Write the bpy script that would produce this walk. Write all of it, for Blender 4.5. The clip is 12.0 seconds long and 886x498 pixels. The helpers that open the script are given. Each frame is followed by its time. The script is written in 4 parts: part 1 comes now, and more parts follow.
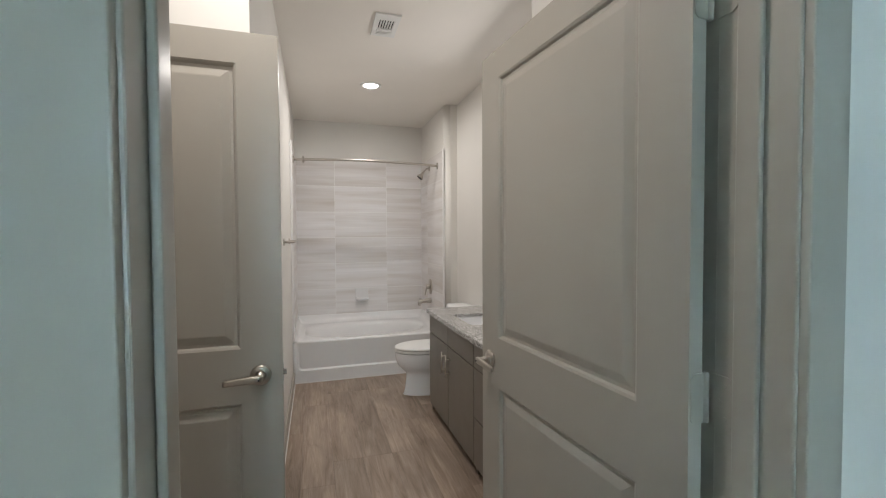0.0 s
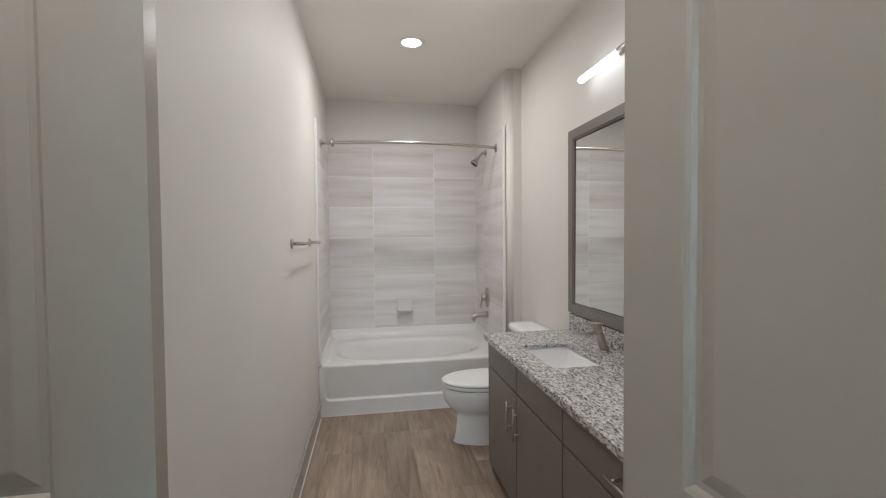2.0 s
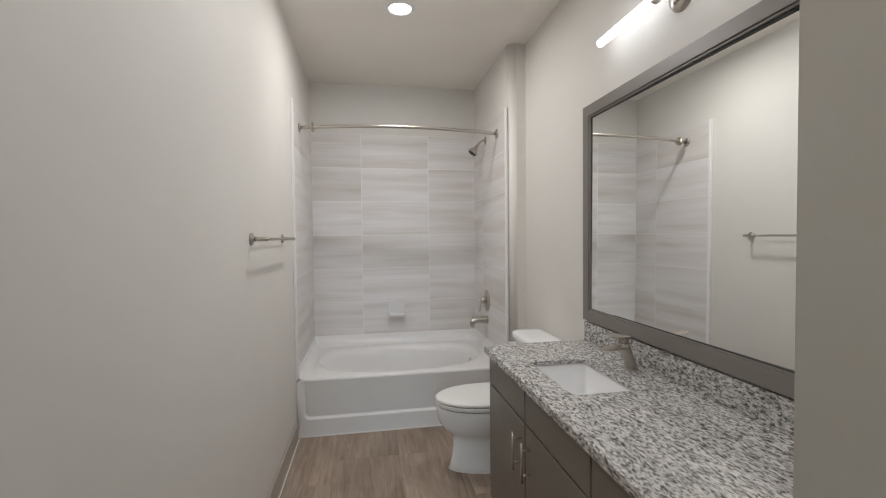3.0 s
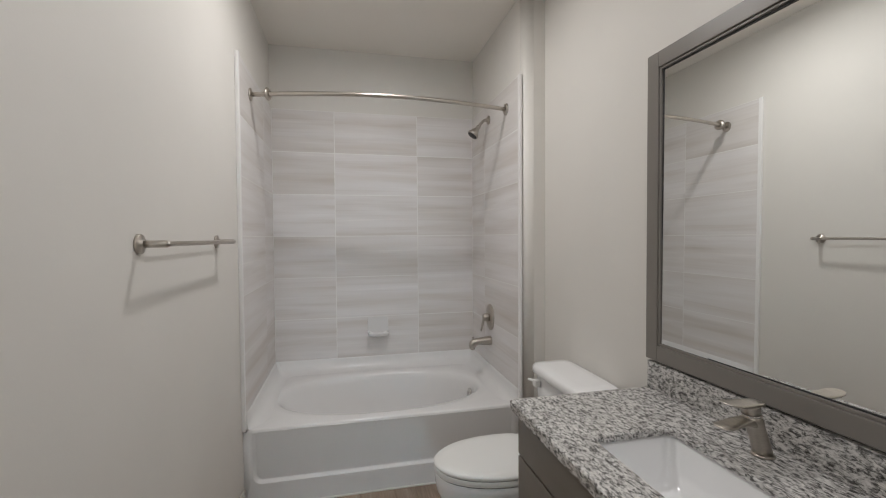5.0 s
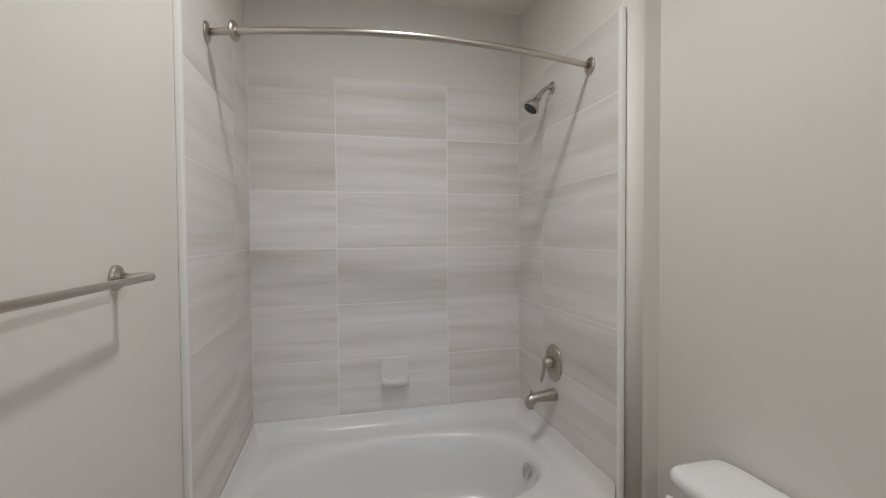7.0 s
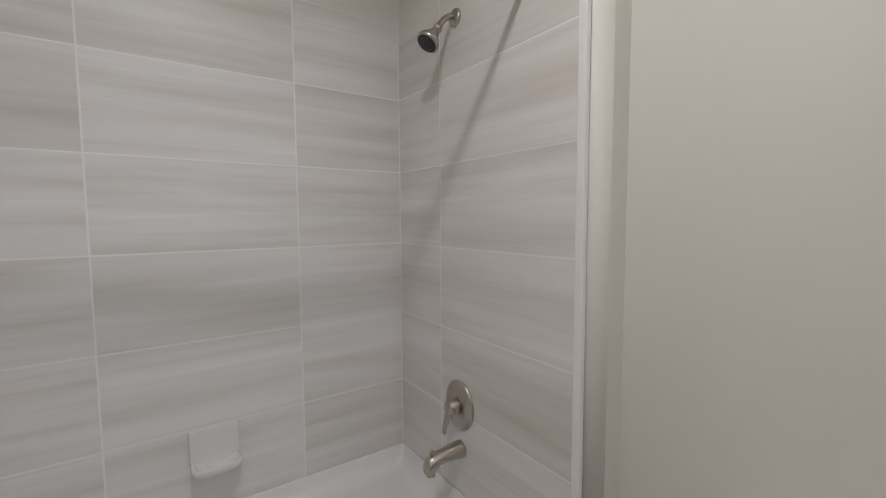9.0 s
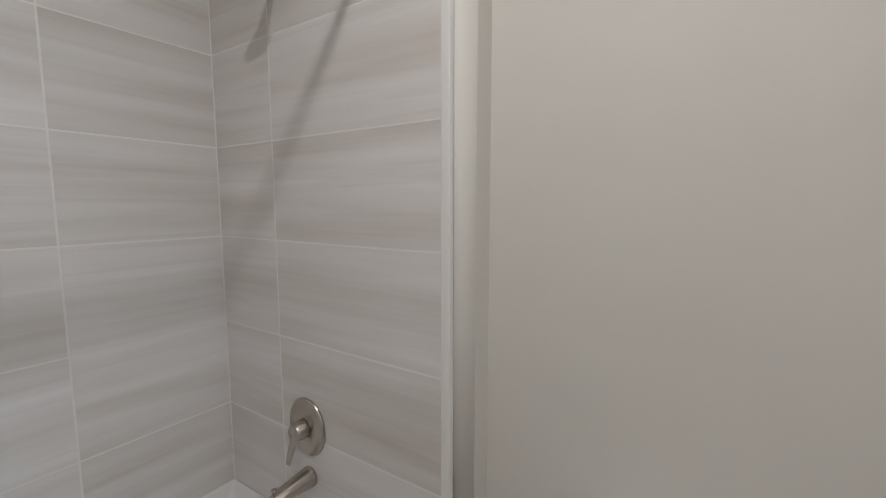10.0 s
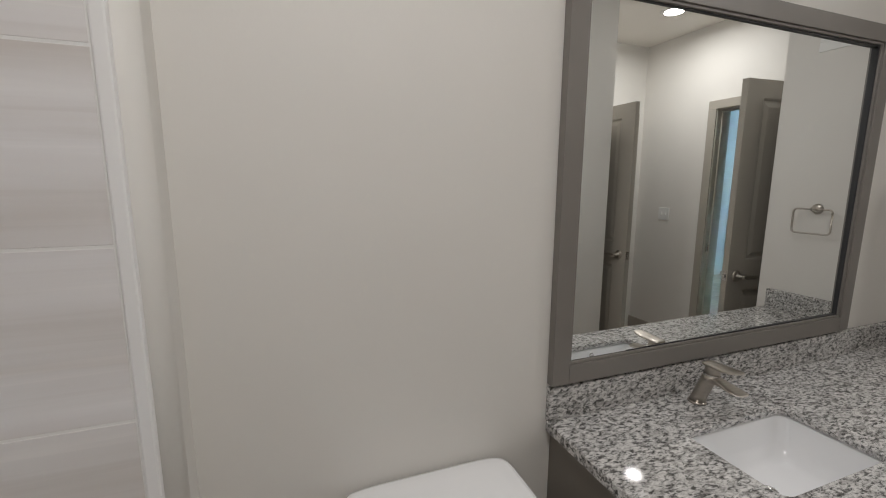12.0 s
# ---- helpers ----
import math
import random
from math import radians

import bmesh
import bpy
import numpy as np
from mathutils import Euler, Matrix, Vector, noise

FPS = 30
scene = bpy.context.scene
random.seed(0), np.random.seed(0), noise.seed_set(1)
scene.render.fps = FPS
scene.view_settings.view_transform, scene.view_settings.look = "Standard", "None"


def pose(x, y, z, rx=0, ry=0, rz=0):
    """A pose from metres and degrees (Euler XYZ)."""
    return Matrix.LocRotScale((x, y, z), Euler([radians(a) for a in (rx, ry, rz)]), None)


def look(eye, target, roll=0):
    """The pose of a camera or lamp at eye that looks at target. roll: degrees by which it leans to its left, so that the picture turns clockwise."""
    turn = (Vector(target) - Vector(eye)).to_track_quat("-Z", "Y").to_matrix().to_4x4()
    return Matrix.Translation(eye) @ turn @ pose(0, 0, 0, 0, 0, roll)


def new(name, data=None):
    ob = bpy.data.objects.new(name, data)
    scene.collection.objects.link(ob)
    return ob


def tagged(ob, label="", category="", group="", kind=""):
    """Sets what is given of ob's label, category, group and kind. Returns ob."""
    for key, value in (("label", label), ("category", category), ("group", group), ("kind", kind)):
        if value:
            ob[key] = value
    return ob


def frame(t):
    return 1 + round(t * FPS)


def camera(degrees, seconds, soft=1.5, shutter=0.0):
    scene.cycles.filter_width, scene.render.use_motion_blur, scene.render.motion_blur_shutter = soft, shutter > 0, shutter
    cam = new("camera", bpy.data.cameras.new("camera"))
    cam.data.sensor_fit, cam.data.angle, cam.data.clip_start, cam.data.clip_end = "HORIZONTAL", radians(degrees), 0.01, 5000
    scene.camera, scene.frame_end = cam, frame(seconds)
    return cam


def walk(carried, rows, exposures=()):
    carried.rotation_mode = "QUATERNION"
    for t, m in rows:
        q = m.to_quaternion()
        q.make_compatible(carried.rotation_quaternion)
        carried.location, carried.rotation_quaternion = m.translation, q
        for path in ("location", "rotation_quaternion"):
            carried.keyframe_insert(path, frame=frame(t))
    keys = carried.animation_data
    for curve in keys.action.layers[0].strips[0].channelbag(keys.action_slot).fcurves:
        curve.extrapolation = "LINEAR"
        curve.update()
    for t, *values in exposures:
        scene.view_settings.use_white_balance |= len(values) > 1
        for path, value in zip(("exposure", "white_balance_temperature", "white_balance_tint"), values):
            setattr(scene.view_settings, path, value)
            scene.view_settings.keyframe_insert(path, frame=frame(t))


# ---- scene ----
cam = camera(92.6, 12.0, soft=1.1)
PATH = [
    (0.0, (0.201, -5.248, 1.422), (0.781, -3.334, 1.363), -0.3),
    (0.5, (0.282, -5.023, 1.426), (0.797, -3.092, 1.365), -0.5),
    (1.0, (0.327, -4.810, 1.416), (0.768, -2.859, 1.360), -0.4),
    (1.5, (0.358, -4.567, 1.416), (0.730, -2.602, 1.364), -0.4),
    (2.0, (0.400, -4.367, 1.416), (0.739, -2.397, 1.360), -0.5),
    (2.5, (0.455, -4.170, 1.388), (0.787, -2.198, 1.332), -0.6),
    (4.5, (0.526, -3.462, 1.395), (0.962, -1.511, 1.338), -0.4),
    (5.0, (0.524, -3.272, 1.401), (0.964, -1.321, 1.345), -0.4),
    (5.5, (0.496, -3.072, 1.417), (0.937, -1.122, 1.363), -0.3),
    (6.0, (0.463, -2.862, 1.421), (0.903, -0.912, 1.368), -0.4),
    (6.5, (0.459, -2.630, 1.445), (0.897, -0.679, 1.391), -0.4),
    (8.5, (0.512, -1.755, 1.512), (1.406, 0.031, 1.414), -0.3),
    (9.0, (0.591, -1.651, 1.524), (1.725, -0.011, 1.377), -0.3),
    (9.5, (0.631, -1.541, 1.538), (2.041, -0.134, 1.357), -0.1),
    (10.0, (0.684, -1.485, 1.528), (2.344, -0.390, 1.316), 0.0),
    (10.5, (0.727, -1.446, 1.540), (2.602, -0.803, 1.279), -0.1),
    (11.0, (0.742, -1.314, 1.524), (2.722, -1.271, 1.250), 0.2),
    (11.5, (0.719, -1.238, 1.530), (2.661, -1.582, 1.204), 0.3),
    (12.0, (0.681, -1.200, 1.526), (2.529, -1.892, 1.197), 0.3),
]
EXPOSURE = [(0.0, 0.42, 6750, 11), (0.5, 0.42, 6550, 10), (1.0, 0.42, 6500, 10), (2.5, 0.44, 6500, 10), (4.5, 0.28, 6500, 10), (6.5, 0.21, 6500, 10), (8.5, 0.14, 6500, 10), (9.5, 0.08, 6500, 10), (10.5, 0.09, 6500, 10), (12.0, 0.19, 6500, 10)]
walk(cam, [(t, look(eye, target, roll)) for t, eye, target, roll in PATH], EXPOSURE)

# ---- light ----
world = bpy.data.worlds.new("sky")
scene.world = world
world.use_nodes = True
wn = world.node_tree
sky = wn.nodes.new("ShaderNodeTexSky")
sky.sky_type, sky.sun_disc = "NISHITA", False
sky.sun_elevation, sky.sun_rotation = radians(35), radians(140)
wn.links.new(sky.outputs[0], wn.nodes["Background"].inputs[0])
wn.nodes["Background"].inputs[1].default_value = 0.1


def area(name, m, power, colour, size, size_y=None, shape="DISK"):
    d = bpy.data.lights.new(name, "AREA")
    d.energy, d.color, d.size, d.shape = power, colour, size, shape
    if size_y:
        d.size_y = size_y
    ob = new(name, d)
    ob.matrix_world = m
    return ob


CEIL = 2.80
LAMP_XY = (0.707, -1.335)
ENTRY_XY = (0.0, -4.06)
for xy, power, cone in ((LAMP_XY, 8.8, 176), (ENTRY_XY, 8.2, 172)):
    area("downlight_lamp", pose(*xy, CEIL - 0.014), power, (1.0, 0.982, 0.972), 0.13).data.spread = radians(cone)
area("window_lamp", pose(0.05, -8.46, 1.6, -90, 0, 0), 250, (0.54, 0.82, 1.0), 1.2, 1.4, "RECTANGLE")


VANITY_XYZ = (1.578, -2.575, 2.288)
for dy in (-0.245, 0.245):
    area("vanity_lamp", pose(VANITY_XYZ[0] - 0.0180, VANITY_XYZ[1] + dy, VANITY_XYZ[2] - 0.0112, 0, 68, 0), 2.5, (0.985, 0.985, 1.0), 0.026, 0.34, "RECTANGLE")


# ---- materials ----
def mat(name, rough=0.5, metal=0.0, spec=0.5):
    m = bpy.data.materials.new(name)
    m.use_nodes = True
    b = m.node_tree.nodes["Principled BSDF"]
    b.inputs["Roughness"].default_value = rough
    b.inputs["Metallic"].default_value = metal
    b.inputs["Specular IOR Level"].default_value = spec
    return m, m.node_tree, b


def node(nt, kind, **kw):
    n = nt.nodes.new(kind)
    for k, v in kw.items():
        n.inputs[k].default_value = v
    return n


def coords(nt, scale=(1, 1, 1), which="Object", shift=False):
    tc = nt.nodes.new("ShaderNodeTexCoord")
    mp = nt.nodes.new("ShaderNodeMapping")
    mp.inputs["Scale"].default_value = scale
    nt.links.new(tc.outputs[which], mp.inputs["Vector"])
    if shift:
        oi = nt.nodes.new("ShaderNodeObjectInfo")
        mul = nt.nodes.new("ShaderNodeMath")
        mul.operation = "MULTIPLY"
        mul.inputs[1].default_value = 37.0
        nt.links.new(oi.outputs["Random"], mul.inputs[0])
        nt.links.new(mul.outputs[0], mp.inputs["Location"])
    return mp.outputs["Vector"]


def noise_tex(nt, vec, scale, detail=4.0, rough=0.55, distortion=0.0):
    n = nt.nodes.new("ShaderNodeTexNoise")
    n.inputs["Scale"].default_value = scale
    n.inputs["Detail"].default_value = detail
    n.inputs["Roughness"].default_value = rough
    n.inputs["Distortion"].default_value = distortion
    nt.links.new(vec, n.inputs["Vector"])
    return n.outputs["Fac"]


def ramp(nt, fac, stops):
    r = nt.nodes.new("ShaderNodeValToRGB")
    while len(r.color_ramp.elements) < len(stops):
        r.color_ramp.elements.new(0.5)
    for e, (p, c) in zip(r.color_ramp.elements, stops):
        e.position, e.color = p, (*c, 1)
    nt.links.new(fac, r.inputs["Fac"])
    return r.outputs["Color"]


def mix(nt, a, b, fac, mode="MIX"):
    n = nt.nodes.new("ShaderNodeMix")
    n.data_type, n.blend_type = "RGBA", mode
    for sock, v in ((n.inputs[6], a), (n.inputs[7], b), (n.inputs[0], fac)):
        if isinstance(v, (int, float)):
            sock.default_value = v
        elif isinstance(v, tuple):
            sock.default_value = (*v, 1)
        else:
            nt.links.new(v, sock)
    return n.outputs[2]


def bump(nt, b, height, strength, distance=0.002):
    n = nt.nodes.new("ShaderNodeBump")
    n.inputs["Strength"].default_value = strength
    n.inputs["Distance"].default_value = distance
    nt.links.new(height, n.inputs["Height"])
    nt.links.new(n.outputs[0], b.inputs["Normal"])


def painted(name, colour, rough, vary=0.05, grain=220.0, relief=0.12, coarse=1.4, metal=0.0, which="Object", uneven=0.15):
    m, nt, b = mat(name, rough, metal)
    v = coords(nt, which=which)
    low = noise_tex(nt, v, coarse, 3)
    fine = noise_tex(nt, v, grain, 2)
    dark = tuple(c * (1 - vary) for c in colour)
    light = tuple(min(1, c * (1 + vary)) for c in colour)
    nt.links.new(ramp(nt, low, [(0.3, dark), (0.7, light)]), b.inputs["Base Color"])
    r = nt.nodes.new("ShaderNodeMapRange")
    r.inputs["To Min"].default_value, r.inputs["To Max"].default_value = rough * (1 - uneven), min(1, rough * (1 + uneven))
    nt.links.new(noise_tex(nt, v, coarse * 6, 3), r.inputs["Value"])
    nt.links.new(r.outputs[0], b.inputs["Roughness"])
    if relief:
        bump(nt, b, fine, relief, 0.0015)
    return m


WALL = painted("wall_paint", (0.747, 0.723, 0.682), 0.62, 0.02, 130, 0.10)
CEILING = painted("ceiling_paint", (0.87, 0.83, 0.775), 0.6, 0.02, 110, 0.22)
BEDROOM = painted("bedroom_paint", (0.70, 0.72, 0.72), 0.6, 0.02, 130, 0.1)
GREIGE = painted("greige_trim_paint", (0.398, 0.367, 0.318), 0.30, 0.02, 90, 0.05)
CABINET = painted("cabinet_laminate", (0.180, 0.158, 0.135), 0.42, 0.03, 300, 0.04)
# near-black: shade of the cabinet seams put into the colour; the toe kicks share it
GAP = painted("cabinet_recess_black", (0.012, 0.011, 0.010), 0.7, 0.05, 60, 0)
PORCELAIN = painted("white_porcelain", (0.86, 0.86, 0.865), 0.10, 0.006, 5, 0.0, 0.6, uneven=0.03)
ACRYLIC = painted("tub_acrylic", (0.79, 0.785, 0.78), 0.22, 0.006, 12, 0.0, 0.6, uneven=0.03)
CERAMIC = painted("soap_dish_ceramic", (0.78, 0.77, 0.765), 0.14, 0.012, 12, 0.0)
GROUT = painted("grout", (0.84, 0.83, 0.81), 0.8, 0.05, 300, 0.2)
EDGE = painted("white_edge_trim", (0.86, 0.85, 0.84), 0.35, 0.01, 80, 0.03)
PLASTIC = painted("white_plastic", (0.80, 0.80, 0.78), 0.35, 0.01, 80, 0.0)
FRAME = painted("mirror_frame_grey", (0.205, 0.187, 0.170), 0.38, 0.05, 260, 0.06)
# real dark rubber, and also the painted shade in gaps, holes and ducts
DARK = painted("dark_rubber_and_gap_shade", (0.03, 0.03, 0.032), 0.5, 0.1, 400, 0.1)
CAULK = painted("caulk", (0.78, 0.77, 0.74), 0.5, 0.02, 90, 0.05)
SUBFLOOR = painted("floor_joint", (0.34, 0.275, 0.22), 0.7, 0.1, 80, 0.1)

m_, nt_, b_ = mat("brushed_nickel", 0.3, 1.0)
v_ = coords(nt_, (1, 1, 60))
nt_.links.new(ramp(nt_, noise_tex(nt_, v_, 30, 3), [(0.3, (0.46, 0.425, 0.38)), (0.7, (0.56, 0.52, 0.475))]), b_.inputs["Base Color"])
NICKEL = m_
m_, nt_, b_ = mat("polished_steel", 0.16, 1.0)
nt_.links.new(ramp(nt_, noise_tex(nt_, coords(nt_), 20, 3), [(0.3, (0.62, 0.60, 0.58)), (0.7, (0.68, 0.66, 0.64))]), b_.inputs["Base Color"])
STEEL = m_
m_, nt_, b_ = mat("mirror_silver", 0.0, 1.0)
b_.inputs["Base Color"].default_value = (0.90, 0.915, 0.905, 1)
MIRROR = m_
m_, nt_, b_ = mat("clear_glass", 0.0)
b_.inputs["Transmission Weight"].default_value = 1.0
b_.inputs["Base Color"].default_value = (0.97, 0.99, 0.98, 1)
GLASS = m_


def glow(name, colour, strength):
    m, nt, b = mat(name, 0.4)
    b.inputs["Base Color"].default_value = (0.9, 0.9, 0.9, 1)
    b.inputs["Emission Color"].default_value = (*colour, 1)
    b.inputs["Emission Strength"].default_value = strength
    return m


TUBE = glow("frosted_tube_lit", (0.92, 0.95, 1.0), 3.0)
LENS = glow("downlight_lens_lit", (1.0, 0.97, 0.93), 6.0)


def stone_tile():
    m, nt, b = mat("grey_striated_porcelain_tile", 0.42, 0.0, 0.35)
    v = coords(nt, (0.55, 1, 7.0), shift=True)
    a = noise_tex(nt, v, 1.4, 4, 0.5, 0.5)
    c = noise_tex(nt, coords(nt, (0.45, 1, 5.5), shift=True), 1.5, 3, 0.5, 0.3)
    veins = noise_tex(nt, coords(nt, (0.75, 1, 30), shift=True), 1.3, 3, 0.5, 0.6)
    col = ramp(nt, a, [(0.30, (0.680, 0.642, 0.612)), (0.42, (0.735, 0.710, 0.694)), (0.55, (0.770, 0.750, 0.744)), (0.70, (0.820, 0.805, 0.800))])
    col2 = ramp(nt, c, [(0.30, (0.905, 0.888, 0.87)), (0.44, (0.985, 0.98, 0.975)), (0.70, (1.03, 1.035, 1.045))])
    col3 = ramp(nt, veins, [(0.33, (0.90, 0.885, 0.87)), (0.46, (1.0, 1.0, 1.0)), (0.60, (1.0, 1.0, 1.0)), (0.72, (1.10, 1.095, 1.09))])
    oi = nt.nodes.new("ShaderNodeObjectInfo")
    tone = ramp(nt, oi.outputs["Random"], [(0.0, (0.92, 0.905, 0.885)), (0.45, (0.985, 0.98, 0.975)), (1.0, (1.03, 1.03, 1.035))])
    col = mix(nt, mix(nt, mix(nt, col, col2, 1.0, "MULTIPLY"), col3, 0.5, "MULTIPLY"), tone, 1.0, "MULTIPLY")
    nt.links.new(col, b.inputs["Base Color"])
    bump(nt, b, noise_tex(nt, coords(nt), 300, 2), 0.04, 0.001)
    return m


TILE = stone_tile()


def granite():
    m, nt, b = mat("grey_white_granite", 0.05)
    v = coords(nt, (1.0, 0.45, 1.0))
    rot = nt.nodes.new("ShaderNodeMapping")
    rot.inputs["Rotation"].default_value = (0, 0, radians(20))
    nt.links.new(v, rot.inputs["Vector"])
    v = rot.outputs["Vector"]
    a = noise_tex(nt, v, 128, 4.5, 0.64, 0.6)
    blotch = noise_tex(nt, v, 52, 3, 0.6, 0.8)
    specks = noise_tex(nt, v, 190, 2, 0.6)
    strands = ramp(nt, a, [(0.36, (0.095, 0.092, 0.088)), (0.43, (0.21, 0.205, 0.198)), (0.48, (0.45, 0.44, 0.427)), (0.55, (0.62, 0.605, 0.588)), (0.70, (0.72, 0.704, 0.685))])
    col2 = ramp(nt, blotch, [(0.36, (0.50, 0.49, 0.48)), (0.50, (1, 1, 1)), (0.66, (1.08, 1.08, 1.08))])
    col3 = ramp(nt, specks, [(0.35, (0.40, 0.39, 0.38)), (0.46, (1, 1, 1))])
    c = mix(nt, strands, col2, 0.8, "MULTIPLY")
    nt.links.new(mix(nt, c, col3, 0.5, "MULTIPLY"), b.inputs["Base Color"])
    return m


GRANITE = granite()


def wood_plank():
    m, nt, b = mat("greyed_oak_vinyl_plank", 0.40)
    v = coords(nt, (7.5, 0.55, 1), shift=True)
    a = noise_tex(nt, v, 3.0, 6, 0.6, 1.6)
    fine = noise_tex(nt, coords(nt, (46, 1.4, 1), shift=True), 6, 4, 0.6)
    cloud = noise_tex(nt, coords(nt, (2.0, 0.9, 1), shift=True), 2.0, 3, 0.5, 0.6)
    knots = noise_tex(nt, coords(nt, (15, 4.2, 1), shift=True), 1.0, 2, 0.5, 0.9)
    ripple = noise_tex(nt, coords(nt, (60, 5.0, 1), shift=True), 2.4, 3, 0.6, 2.5)
    col = ramp(nt, a, [(0.26, (0.228, 0.166, 0.124)), (0.44, (0.330, 0.254, 0.200)), (0.58, (0.382, 0.303, 0.244)), (0.74, (0.462, 0.378, 0.314))])
    col2 = ramp(nt, fine, [(0.36, (0.88, 0.865, 0.85)), (0.58, (1.03, 1.03, 1.03))])
    col3 = ramp(nt, cloud, [(0.34, (0.78, 0.765, 0.755)), (0.64, (1.10, 1.095, 1.09))])
    streak = ramp(nt, ripple, [(0.40, (0.72, 0.70, 0.68)), (0.56, (1.04, 1.04, 1.04))])
    spots = ramp(nt, knots, [(0.60, (0.0, 0.0, 0.0)), (0.70, (1.0, 1.0, 1.0))])
    oi = nt.nodes.new("ShaderNodeObjectInfo")
    tone = ramp(nt, oi.outputs["Random"], [(0.0, (0.88, 0.87, 0.86)), (0.5, (0.99, 0.975, 0.96)), (1.0, (1.10, 1.095, 1.09))])
    c = mix(nt, mix(nt, mix(nt, col, col2, 0.9, "MULTIPLY"), col3, 1.0, "MULTIPLY"), tone, 1.0, "MULTIPLY")
    grainy = mix(nt, c, streak, 1.0, "MULTIPLY")
    nt.links.new(mix(nt, c, grainy, spots), b.inputs["Base Color"])
    bump(nt, b, fine, 0.12, 0.001)
    return m


WOOD = wood_plank()


# ---- building helpers ----
def box(bm, x0, x1, y0, y1, z0, z1):
    vs = [bm.verts.new((x, y, z)) for x in (x0, x1) for y in (y0, y1) for z in (z0, z1)]
    fs = []
    for q in ((0, 1, 3, 2), (4, 6, 7, 5), (0, 4, 5, 1), (2, 3, 7, 6), (0, 2, 6, 4), (1, 5, 7, 3)):
        fs.append(bm.faces.new([vs[i] for i in q]))
    return fs


def boxes(*dims, bevel=0.0, segments=2):
    bm = bmesh.new()
    for d in dims:
        box(bm, *d)
    if bevel:
        bmesh.ops.bevel(bm, geom=bm.edges[:], offset=bevel, segments=segments, affect="EDGES", profile=0.6)
    return bm


def mesh_object(name, bm, material, smooth=False):
    me = bpy.data.meshes.new(name)
    bmesh.ops.recalc_face_normals(bm, faces=bm.faces[:])
    for f in bm.faces:
        f.smooth = smooth
    bm.to_mesh(me)
    bm.free()
    me.materials.append(material)
    return new(name, me)


def part(name, bm, material, parent, label="", smooth=False):
    ob = mesh_object(name, bm, material, smooth)
    ob.parent = parent
    if label:
        tagged(ob, label)
    return ob


def thing(name, label, category, m=None, group=""):
    ob = new(name)
    ob.empty_display_size = 0.1
    if m is not None:
        ob.matrix_world = m
    return tagged(ob, label, category, group)


def structure(name, bm, material, label="", category="wall"):
    return tagged(mesh_object(name, bm, material), label, category, kind="structure")


def loft(rings, close_start=True, close_end=True):
    bm = bmesh.new()
    rows = [[bm.verts.new(p) for p in r] for r in rings]
    n = len(rows[0])
    for a, b in zip(rows, rows[1:]):
        for i in range(n):
            bm.faces.new((a[i], a[(i + 1) % n], b[(i + 1) % n], b[i]))
    if close_start:
        bm.faces.new(rows[0][::-1])
    if close_end:
        bm.faces.new(rows[-1])
    return bm


def lathe(profile, n=32, m=None, hollow=False):
    """Profile of (radius, height) round the local z axis, moved by m; hollow: a ring whose profile closes on itself."""
    m = m or Matrix()
    rings = []
    for r, z in profile:
        rings.append([m @ Vector((r * math.cos(2 * math.pi * i / n), r * math.sin(2 * math.pi * i / n), z)) for i in range(n)])
    if hollow:
        return loft(rings + [rings[0]], False, False)
    return loft(rings)


def sweep(points, radii, n=16, flat=1.0, up=(0, 0, 1)):
    """A tube along points; flat squeezes it along the frame's second axis."""
    pts = [Vector(p) for p in points]
    rings = []
    for i, p in enumerate(pts):
        d = (pts[min(i + 1, len(pts) - 1)] - pts[max(i - 1, 0)]).normalized()
        u = Vector(up)
        if abs(d.dot(u)) > 0.97:
            u = Vector((0, 1, 0))
        a = d.cross(u).normalized()
        b = a.cross(d).normalized()
        r = radii[i] if isinstance(radii, (list, tuple)) else radii
        rings.append([p + a * r * math.cos(2 * math.pi * k / n) + b * r * flat * math.sin(2 * math.pi * k / n) for k in range(n)])
    return loft(rings)


def arc(points, steps=8):
    """A smooth curve through points."""
    pts = [Vector(p) for p in points]
    ext = [2 * pts[0] - pts[1], *pts, 2 * pts[-1] - pts[-2]]
    out = []
    for a, b, c, d in zip(ext, ext[1:], ext[2:], ext[3:]):
        for k in range(steps):
            t = k / steps
            out.append(0.5 * ((2 * b) + (c - a) * t + (2 * a - 5 * b + 4 * c - d) * t * t + (3 * b - a - 3 * c + d) * t ** 3))
    out.append(pts[-1])
    return out


def oval(cx, cy, rx, ry, z, power=2.0, n=64):
    """A ring; power 2 is an ellipse, more is squarer."""
    out = []
    for i in range(n):
        a = 2 * math.pi * i / n
        c, s = math.cos(a), math.sin(a)
        k = (abs(c) ** power + abs(s) ** power) ** (-1 / power)
        out.append(Vector((cx + rx * c * k, cy + ry * s * k, z)))
    return out


def merge(*bms):
    out = bmesh.new()
    for b in bms:
        me = bpy.data.meshes.new("tmp")
        b.to_mesh(me)
        b.free()
        out.from_mesh(me)
        bpy.data.meshes.remove(me)
    return out


def turned(bm, m):
    bmesh.ops.transform(bm, matrix=m, verts=bm.verts[:])
    return bm


TO_X = Matrix.Rotation(radians(90), 4, "Y")     # local z becomes x
TO_Y = Matrix.Rotation(radians(-90), 4, "X")    # local z becomes y

